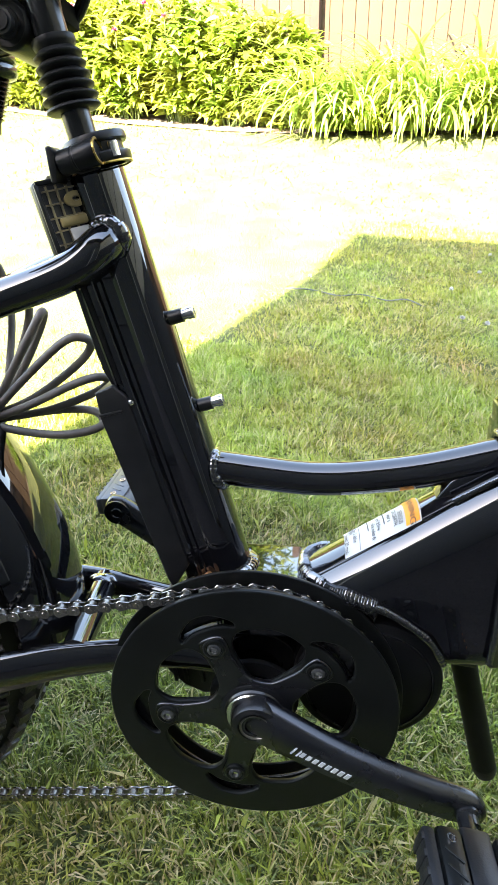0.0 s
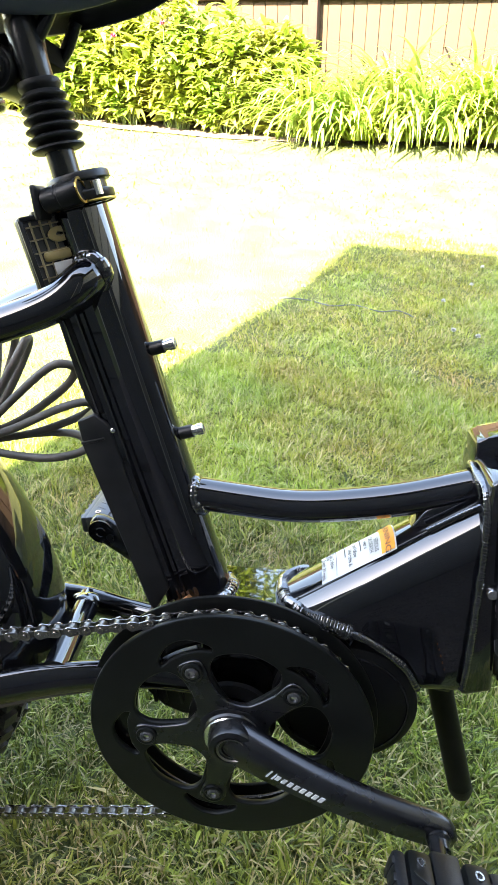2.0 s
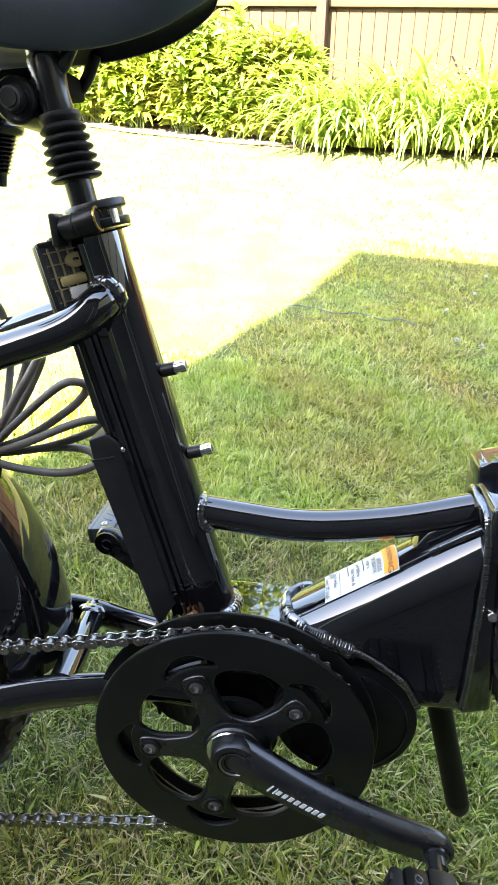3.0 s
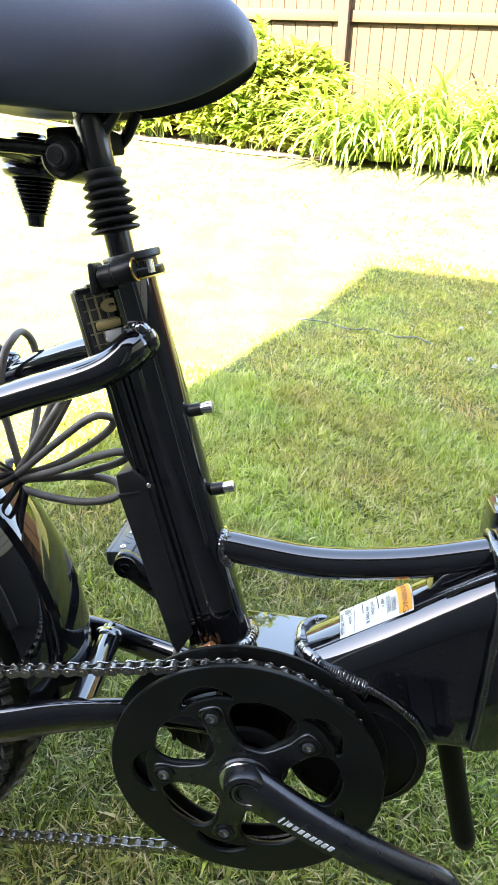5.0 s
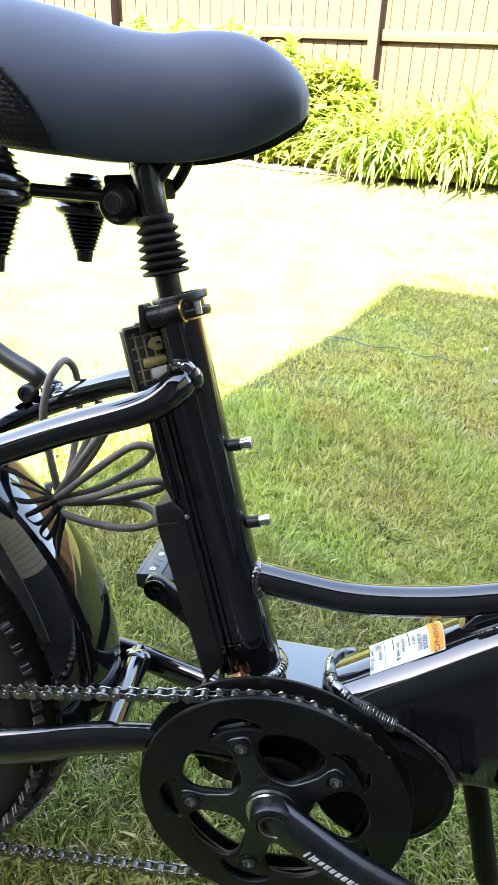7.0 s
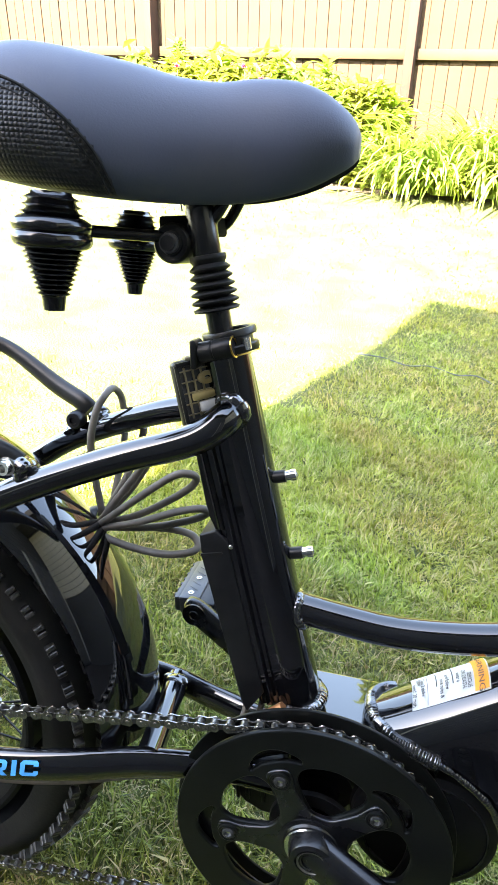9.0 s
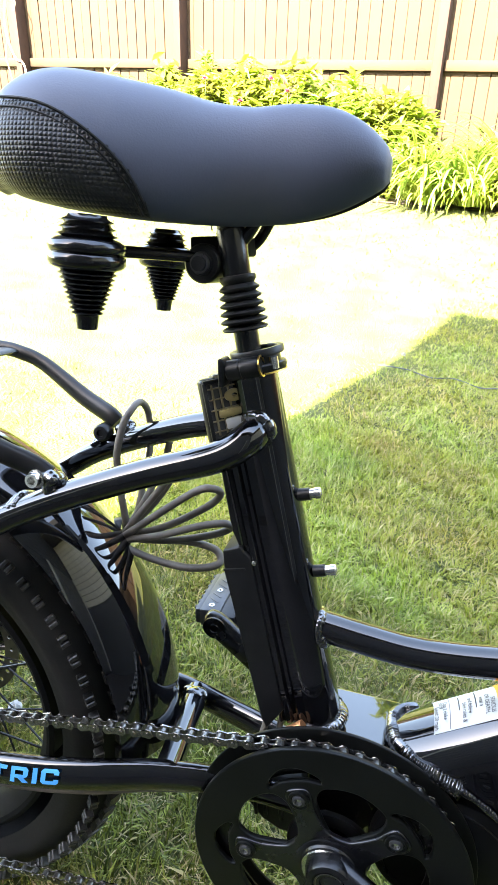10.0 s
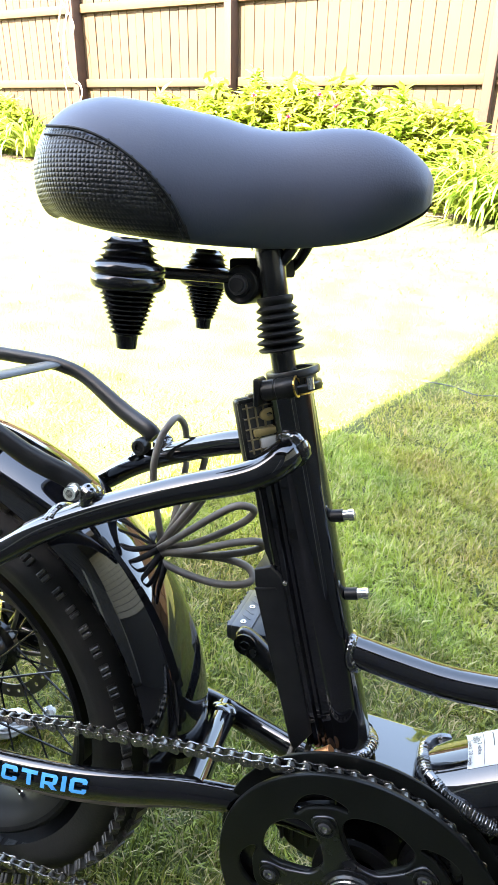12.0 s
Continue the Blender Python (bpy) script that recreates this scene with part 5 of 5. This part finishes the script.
for i in range(5):             # spider: five tapering arms round the hub
    a = 42 + 72 * i
    SP += [polar(0.0300, a - 28), polar(0.0345, a - 17), polar(0.0520, a - 8.2), polar(0.0630, a - 8.2), polar(0.0700, a - 6.5), polar(0.0715, a), polar(0.0700, a + 6.5), polar(0.0630, a + 8.2), polar(0.0520, a + 8.2), polar(0.0345, a + 17), polar(0.0300, a + 28)]
bit("spider", outline([rounded(SP, 3), circle(0.019, 40)], 0.0026, 0.0011, Matrix.Translation((0, -0.0016, 0)) @ FLAT), CRANK, crank_set, "satin black five-armed spider", smooth=50)
for i in range(5):             # rolled lip inside each large opening
    m = 78 + 72 * i
    lip = [polar(0.0790, m - 21), polar(0.0815, m - 12), polar(0.0825, m), polar(0.0815, m + 12), polar(0.0790, m + 21)]
    bit("opening_lip", tube([(CX + x * 0.985, -0.0462, CZ + z * 0.985) for x, z in lip], 0.0016, n=8, sub=4), SATIN, crank_set)
bit("hub_cap", lathe([(0.0255, 0.0), (0.0250, 0.0045), (0.0215, 0.0052), (0.0205, 0.0068), (0.0175, 0.0072), (0.016, 0.014), (0, 0.014)], (0.0035, -0.050, 0.2692), (0, -1, 0), 40), SATIN, crank_set)
bit("hub_ring", lathe([(0.0170, 0.0068), (0.0196, 0.0076), (0.0203, 0.0084), (0.0196, 0.0092), (0.0170, 0.0090), (0.0170, 0.0068)], (0.0035, -0.050, 0.2692), (0, -1, 0), 40), CHROME, crank_set, "bright ring round the axle")


def crank(end, y0, y1, s):
    """A forged arm: round at the axle, tapering and bowing outwards to the pedal eye."""
    a, b = Vector((0.0055 if s < 0 else 0.0, y0, 0.2712 if s < 0 else 0.267)), Vector((end[0], y1, end[1]))
    bm = bmesh.new()
    rows = [(-0.10, 0.006, 0.0040), (-0.075, 0.0125, 0.0062), (-0.03, 0.0172, 0.0078), (0.03, 0.0180, 0.0080), (0.12, 0.0172, 0.0080), (0.35, 0.0150, 0.0078), (0.6, 0.0138, 0.0074), (0.85, 0.0134, 0.0070), (0.97, 0.0134, 0.0066),
            (1.03, 0.0115, 0.0060), (1.07, 0.0072, 0.0050), (1.085, 0.003, 0.003)]
    d = (b - a)
    w = Vector((-d.z, 0, d.x)).normalized()
    rings = []
    for u, hw, th in (map(float, q) for q in catmull(rows, 3)):
        c = a + d * u + Vector((0, s * 0.006 * math.sin(math.pi * min(1, max(0, u))), 0))
        ring = []
        for q in ((-1, -0.1), (-0.93, 0.45), (-0.74, 0.95), (0, 1.0), (0.62, 1.0), (0.86, 0.62), (1.0, 0.0), (1, -0.5), (0.8, -0.9), (0, -1), (-0.8, -0.9), (-1, -0.5)):
            ring.append(bm.verts.new(c + w * hw * q[0] + Vector((0, s * th * q[1], 0))))
        rings.append(ring)
    for p, r in zip(rings, rings[1:]):
        for j in range(12):
            bm.faces.new((p[j], p[(j + 1) % 12], r[(j + 1) % 12], r[j]))
    bm.faces.new(rings[0])
    bm.faces.new(rings[-1][::-1])
    return bm


CE = (0.1505, 0.2300)
arm = bit("crank_arm", crank(CE, -0.0605, -0.084, -1), CRANK, label="satin black right crank arm with pale print", smooth=50)
bit("crank_hub", lathe([(0.0175, 0.0), (0.0182, 0.004), (0.0178, 0.014), (0.0165, 0.0165), (0.0125, 0.0172), (0.012, 0.0150), (0.0098, 0.0150), (0.0095, 0.0162), (0.0075, 0.0162), (0.007, 0.012), (0, 0.012)], (0.0055, -0.0530, 0.2712), (0, -1, 0), 40), SATIN, arm)
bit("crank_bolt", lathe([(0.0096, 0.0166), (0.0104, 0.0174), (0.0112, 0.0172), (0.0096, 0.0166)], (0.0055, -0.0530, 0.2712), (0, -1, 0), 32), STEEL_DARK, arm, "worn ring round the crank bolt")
bit("axle_bolt", lathe([(0.0064, 0.0118), (0.0064, 0.0146), (0.0056, 0.0152), (0.0036, 0.0152), (0.0032, 0.0125), (0, 0.0125)], (0.0055, -0.0530, 0.2712), (0, -1, 0), 24), CRANK, arm)
# maker's mark on the arm as plain slanted strokes
cd = Vector((CE[0] - 0.0055, -0.0235, CE[1] - 0.2712)).normalized()
cw = Vector((-cd.z, 0, cd.x)).normalized()
cn = cd.cross(cw).normalized()
if cn.y > 0:
    cn = -cn
for i in range(9):
    s = 0.032 + 0.0046 * i
    o = Vector((0.0055, -0.0605, 0.2712)) + cd * s + cw * -0.0030 + Vector((0, -0.0075 - 0.0062 * math.sin(math.pi * s / 0.156), 0))
    bm = bmesh.new()
    hw, hh = (0.0026, 0.0036) if i == 0 else (0.0014, 0.0023)
    for a, b in (((-1, -0.55), (0.55, 1)) if i == 0 else ((-1, 1),)):
        vs = [bm.verts.new(o + cd * (u * hw + v * hh * 0.35) + cw * v * hh + cn * 0.0006) for u, v in ((a, -1), (b, -1), (b, 1), (a, 1))]
        low = [bm.verts.new(v.co - cn * 0.0008) for v in vs]
        bm.faces.new(vs)
        for j in range(4):
            bm.faces.new((vs[j], low[j], low[(j + 1) % 4], vs[(j + 1) % 4]))
    bit("print_mark", bm, PRINT, arm, smooth=0)
left = bit("crank_arm", crank((-0.1383, 0.3490), 0.062, 0.098, 1), CRANK, label="satin black left crank arm", smooth=50)
bit("crank_eye", lathe([(0.0118, 0.0), (0.0118, -0.002), (0.006, -0.0024), (0.0055, 0.002), (0.003, 0.002), (0, 0.001)], (-0.1383, 0.0905, 0.3490), (0, 1, 0), 24), SATIN, left)
bit("eye_ring", lathe([(0.0040, -0.0022), (0.0046, -0.0030), (0.0052, -0.0022), (0.0040, -0.0022)], (-0.1383, 0.0905, 0.3490), (0, 1, 0), 24), SATIN, left)


def pedal(o, s, m, metal, wide=0.017):
    """A platform pedal: two cages with studs beside an axle, rubber ends, an amber reflector."""
    root = bit("pedal", box((0, s * 0.052, 0), (0.020, 0.086, 0.016), bev=0.003), PLASTIC, label="black platform pedal with bright studs and an amber reflector")
    root.matrix_basis = Matrix.Translation(Vector(o) * K) @ m
    bit("axle", lathe([(0.0062, -0.012), (0.0062, 0.010), (0.0078, 0.012), (0.0078, 0.03)], (0, 0, 0), (0, s, 0), 18), SATIN, root)
    for e in (-1, 1):
        bit("cage", box((e * 0.0190, s * 0.054, 0), (wide, 0.082, 0.021), bev=0.004), metal, root)
        bit("tread_pad", box((e * 0.0320, s * 0.054, 0), (0.009, 0.078, 0.018), bev=0.003), metal if metal is ALLOY else RUBBER, root)
        for q in range(7):
            bit("tread_rib", box((e * 0.0362, s * (0.022 + 0.0105 * q), 0), (0.0025, 0.005, 0.017), bev=0.0008), metal if metal is ALLOY else RUBBER, root)
        if e > 0:
            bit("reflector", box((e * 0.0372, s * 0.052, 0), (0.003, 0.045, 0.011), bev=0.001), REFLECTOR, root, "amber reflector")
        for q in (0.022, 0.052, 0.082):
            bit("stud", lathe([(0.0030, 0.0), (0.0030, 0.0012), (0.0018, 0.0012), (0.0016, -0.0005), (0, -0.0005)], (e * 0.0190, s * q, 0.0104), (0, 0, 1), 14), CHROME, root)
        for q in (0.032, 0.042, 0.062, 0.072):
            bit("rib", box((e * 0.0190, s * q, 0.0106), (0.013, 0.0018, 0.0012), (0, 0, e * 35), 0.0004), metal, root)
    return root


bit("pedal_axle", lathe([(0.0085, -0.008), (0.0085, 0.004), (0.0065, 0.006), (0.0065, 0.012), (0, 0.012)], (CE[0], -0.088, CE[1]), (0, -1, 0), 24), SATIN, arm, "worn steel pedal spindle")
pedal((CE[0] - 0.002, -0.0955, CE[1] + 0.001), -1, pose(0, 0, 0, 0, 12, 0), GUARD)
pedal((-0.1320, 0.100, 0.3425), 1, pose(0, 0, 0, 0, -5, 0), ALLOY, 0.024)

# --- kickstand
stand = bit("kickstand", tube([(0.162, 0.018, 0.30), (0.1715, 0.020, 0.256), (0.187, 0.022, 0.20), (0.2036, 0.024, 0.140)], [0.0108, 0.0104, 0.0104, 0.0106], n=20), POWDER, label="black kickstand leg with rounded foot")
bit("foot", lathe([(0.0106, 0.0), (0.0108, 0.006), (0.0090, 0.012), (0.004, 0.0150), (0, 0.0155)], (0.2028, 0.0238, 0.143), (0.27, 0.04, -0.96), 20), RUBBER, stand)
bit("stand_bracket", box((0.152, 0.008, 0.296), (0.034, 0.05, 0.014), (0, 8, 0), 0.003), SATIN, stand)


# --- chain
def chain():
    """Pins spaced along the loop over the chainwheel and the rear sprocket; plates and rollers between them."""
    pitch, y = 0.01186, -0.0436
    R, r = 0.0998, 0.036
    c0, c1 = Vector((CX, CZ)), Vector((AX[0], AX[2] - 0.034))
    a0, a1 = radians(99), radians(-97)
    path = [Vector((-0.395, 0.118)), Vector((-0.415, 0.122)), Vector((-0.424, 0.140)), Vector((-0.412, 0.18))]
    path += [Vector((c1.x + r * math.cos(a), c1.y + r * math.sin(a))) for a in np.linspace(radians(300), radians(98), 40)]
    path += [Vector((c0.x + R * math.cos(a), c0.y + R * math.sin(a))) for a in np.linspace(a0, a1, 160)]
    path.append(path[0])
    dist = [0.0]
    for p, q in zip(path, path[1:]):
        dist.append(dist[-1] + (q - p).length)
    n = int(dist[-1] / pitch) // 2 * 2
    step = dist[-1] / n

    def at(s):
        s %= dist[-1]
        i = int(np.searchsorted(dist, s, side="right")) - 1
        i = min(i, len(path) - 2)
        return path[i].lerp(path[i + 1], (s - dist[i]) / max(1e-9, dist[i + 1] - dist[i]))

    def plate(y0, hh, th):
        e, pts = pitch / 2, []
        for k in range(8):
            a = radians(-80 + 160 * k / 7)
            pts.append((e + hh * math.cos(a), hh * math.sin(a)))
        pts.append((0, hh * 0.5))
        for k in range(8):
            a = radians(100 + 160 * k / 7)
            pts.append((-e + hh * math.cos(a), hh * math.sin(a)))
        pts.append((0, -hh * 0.5))
        return prism(pts, y0, y0 + th, 0.00035, seg=1)
    outer = merge(plate(-0.0040, 0.0045, 0.0010), plate(0.0030, 0.0045, 0.0010))
    inner = merge(plate(-0.0027, 0.0037, 0.0009), plate(0.0018, 0.0037, 0.0009))
    for e in (-1, 1):
        lathe([(0.0014, -0.0046), (0.0018, -0.0043), (0.0018, 0.0043), (0.0014, 0.0046)], (e * pitch / 2, 0, 0), (0, 1, 0), 10, outer)
        lathe([(0.0034, -0.0017), (0.0034, 0.0017)], (e * pitch / 2, 0, 0), (0, 1, 0), 14, inner)
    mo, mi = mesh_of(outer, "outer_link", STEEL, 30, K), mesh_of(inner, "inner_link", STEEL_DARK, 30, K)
    root = None
    for i in range(n):
        p, q = at(i * step), at((i + 1) * step)
        c, ang = (p + q) / 2, math.degrees(math.atan2(q.y - p.y, q.x - p.x))
        m = pose(c.x * K, y * K, c.y * K, 0, -ang, 0)
        if root is None:
            root = new("chain", mo)
            root.parent = bike
            tagged(root, "greyish steel roller chain")
            root.matrix_basis = m
            inv = m.inverted()
        else:
            ob = new("outer_link" if i % 2 == 0 else "inner_link", mo if i % 2 == 0 else mi)
            ob.parent = root
            ob.matrix_basis = inv @ m


chain()


# --- saddle
def saddle():
    # station: x, half width, underside, top
    rows = [(-0.2630, 0.046, 0.7415, 0.7780), (-0.2610, 0.060, 0.735, 0.7860), (-0.2550, 0.070, 0.7325, 0.7915), (-0.2440, 0.078, 0.733, 0.7965), (-0.228, 0.085, 0.730, 0.8010), (-0.208, 0.087, 0.727, 0.8030), (-0.187, 0.084, 0.7245, 0.8018),
            (-0.165, 0.075, 0.7225, 0.7985), (-0.143, 0.063, 0.7215, 0.7950), (-0.120, 0.051, 0.7215, 0.7900), (-0.098, 0.042, 0.7225, 0.7885), (-0.076, 0.0375, 0.7250, 0.7905), (-0.055, 0.0355, 0.7295, 0.7895),
            (-0.040, 0.0325, 0.7350, 0.7850), (-0.028, 0.0275, 0.7415, 0.7780), (-0.020, 0.0205, 0.7470, 0.7710), (-0.0165, 0.0115, 0.7515, 0.7650)]
    sec = [(0.0, 0.16), (-0.38, 0.14), (-0.60, 0.06), (-0.72, 0.0), (-0.86, 0.05), (-0.965, 0.20), (-1.0, 0.42), (-0.95, 0.62), (-0.84, 0.80), (-0.66, 0.935), (-0.42, 0.995), (-0.2, 1.0), (0.0, 0.985)]
    sec = sec + [(-u, v) for u, v in sec[-2:0:-1]]
    S = [tuple(p) for p in catmull(sec + sec[:3], 5)[5:5 * (len(sec) + 1)]]
    rows = [(x if x > -0.19 else -0.19 + 0.80 * (x + 0.19), w, zb, zt) for x, w, zb, zt in rows]
    L = catmull(rows, 7)
    seam = [(-0.275, 0.779), (-0.2240, 0.7785), (-0.200, 0.776), (-0.182, 0.7695), (-0.165, 0.758), (-0.152, 0.743), (-0.1435, 0.720), (-0.143, 0.70)]

    def below(x, z):
        for (xa, za), (xb, zb) in zip(seam, seam[1:]):
            if xa <= x <= xb:
                return z < za + (zb - za) * (x - xa) / (xb - xa)
        return False
    grid = []
    for x, w, zb, zt in L:
        nose = float(smooth01((x + 0.145) / 0.07))         # the cover turns in under the nose
        grid.append([(x, u * w * (1 - 0.30 * nose * (max(0, 0.75 - v) / 0.75) ** 2), zb + (v + (0.34 - 0.2 * nose) * max(0, 0.3 - v) * (u > 0)) * (zt - zb)) for u, v in S])
    n = len(S)
    top, left, right, under = bmesh.new(), bmesh.new(), bmesh.new(), bmesh.new()
    store = {id(b): {} for b in (top, left, right, under)}

    def vert(bm, i, j):
        d = store[id(bm)]
        if (i, j) not in d:
            x, y, z = grid[i][j]
            if bm is left or bm is right:
                y *= 1.006
            d[(i, j)] = bm.verts.new((x, y, z))
        return d[(i, j)]
    for i in range(len(L) - 1):
        for j in range(n):
            q = (j + 1) % n
            c = [sum(grid[a][b][k] for a, b in ((i, j), (i, q), (i + 1, j), (i + 1, q))) / 4 for k in range(3)]
            bm = top
            side = abs(c[1]) > 0.25 * L[i][1] or c[0] < -0.237
            if side and below(c[0], c[2]) and c[2] > L[i][2] + 0.001:
                bm = right if c[1] < 0 else left
            if max(abs(S[j][0]), abs(S[q][0])) < 0.715 and S[j][1] < 0.25:
                bm = under
            bm.faces.new((vert(bm, i, j), vert(bm, i, q), vert(bm, i + 1, q), vert(bm, i + 1, j)))
    top.faces.new([vert(top, len(L) - 1, j) for j in range(n)])
    top.faces.new([vert(top, 0, j) for j in range(n)][::-1])
    run = [0.0]
    for a, b in zip(L, L[1:]):
        run.append(run[-1] + math.hypot(b[0] - a[0], b[1] - a[1]))
    for bm in (left, right):                       # lays the dot pattern along the saddle's outline
        at_row = {v: run[i] for (i, j), v in store[id(bm)].items()}
        uv = bm.loops.layers.uv.new("pattern")
        for f in bm.faces:
            for l in f.loops:
                l[uv].uv = (at_row[l.vert], l.vert.co.z)
    body = bit("saddle", top, VINYL, label="wide dark grey vinyl saddle with dotted side panels", smooth=70)
    for b in (left, right):
        bit("side_panel", b, DOTTED, body, "black dotted vinyl panel", smooth=70)
    bit("base_plate", under, PLASTIC, body, "black plastic saddle base", smooth=70)
    # stitched seam along the edge of each panel
    for s in (-1, 1):
        line = []
        for x, z in catmull(seam[1:-2] + [(-0.1455, 0.7275)], 6):
            k = min(range(len(L)), key=lambda a: abs(L[a][0] - x))
            _, w, zb, zt = L[k]
            v = (z - zb) / (zt - zb)
            pairs = [(vv, abs(u)) for u, vv in S if u <= 0]
            u = max((abs(uu) for vv, uu in pairs if abs(vv - v) < 0.07), default=0.97)
            line.append((x, s * (u * w + 0.0006), z))
        for _ in range(4):
            line = [line[0]] + [(b[0], (a[1] + b[1] + c[1]) / 3, b[2]) for a, b, c in zip(line, line[1:], line[2:])] + [line[-1]]
        for lift, r in ((0.0, 0.0009), (-0.0042, 0.0006)):
            bit("seam", tube([(x + 0.4 * lift, y + s * 0.0006, z + lift) for x, y, z in line[::2]], r, n=8, sub=2), RUBBER, body)
    # springs under the rear
    for s in (-1, 1):
        prof = [(0.0, 0.062), (0.0105, 0.062), (0.0108, 0.0605)]
        for i in range(3):
            prof += [(0.0125 + 0.0008 * i, 0.0605 - 0.0036 * i - 0.001), (0.0148 + 0.0012 * i, 0.0605 - 0.0036 * i - 0.002), (0.0125 + 0.0008 * i, 0.0605 - 0.0036 * i - 0.0030)]
        prof += [(0.0170, 0.0495), (0.0205, 0.0475), (0.0215, 0.0450), (0.0205, 0.0425), (0.0195, 0.0418), (0.0212, 0.0405), (0.0214, 0.0370), (0.0200, 0.0345), (0.0165, 0.0330)]
        for i in range(9):
            r = 0.0162 - 0.0009 * i
            h = 0.0320 - 0.0027 * i
            prof += [(r - 0.0018, h), (r, h - 0.0008), (r, h - 0.0015), (r - 0.0018, h - 0.0022)]
        prof += [(0.0068, 0.0076), (0.0066, 0.0070), (0.0058, 0.0), (0.0, 0.0)]
        bit("spring", lathe(prof[::-1], (-0.1805 - 0.0065 * s, s * 0.0715 - 0.0075, 0.660), (0.03, 0, 1), 32), SPRING, body, "glossy black ribbed conical suspension spring", smooth=50)
        # rails
        bit("rail", tube([(-0.180, s * 0.052, 0.704), (-0.150, s * 0.036, 0.7035), (-0.130, s * 0.024, 0.7035), (-0.113, s * 0.020, 0.7070), (-0.100, s * 0.018, 0.7150), (-0.0905, s * 0.016, 0.7300)], 0.0036, n=12), SATIN, body)
    bit("spring_bar", tube([(-0.180, -0.06, 0.7035), (-0.168, 0.0, 0.7035), (-0.180, 0.06, 0.7035)], 0.0036, n=10), SATIN, body)
    cl = bit("saddle_clamp", lathe([(0.0, -0.034), (0.0045, -0.034), (0.005, -0.028), (0.0070, -0.0275), (0.0074, -0.0265), (0.0096, -0.0265), (0.0106, -0.0272), (0.0118, -0.026), (0.0122, -0.024), (0.0122, 0.024), (0.0118, 0.026), (0, 0.027)], (-0.1235, 0, 0.6995), (0, 1, 0), 32), PLASTIC, body, "black toothed saddle clamp")
    bit("clamp_bolt", lathe([(0.0, 0.0), (0.0028, 0.0), (0.003, 0.003), (0.0055, 0.003), (0.006, 0.001), (0.006, -0.002)], (-0.1235, -0.0305, 0.6995), (0, 1, 0), 18), ALLOY, cl, "worn alloy bolt")
    bit("clamp_block", box((-0.1175, 0, 0.7105), (0.034, 0.040, 0.012), (0, -4, 0), 0.002), FELT, body)
    bit("clamp_neck", tube([(-0.1055, -0.016, 0.703), (-0.1090, -0.014, 0.728)], 0.0088, n=24, sub=1), ALLOY, body)


saddle()
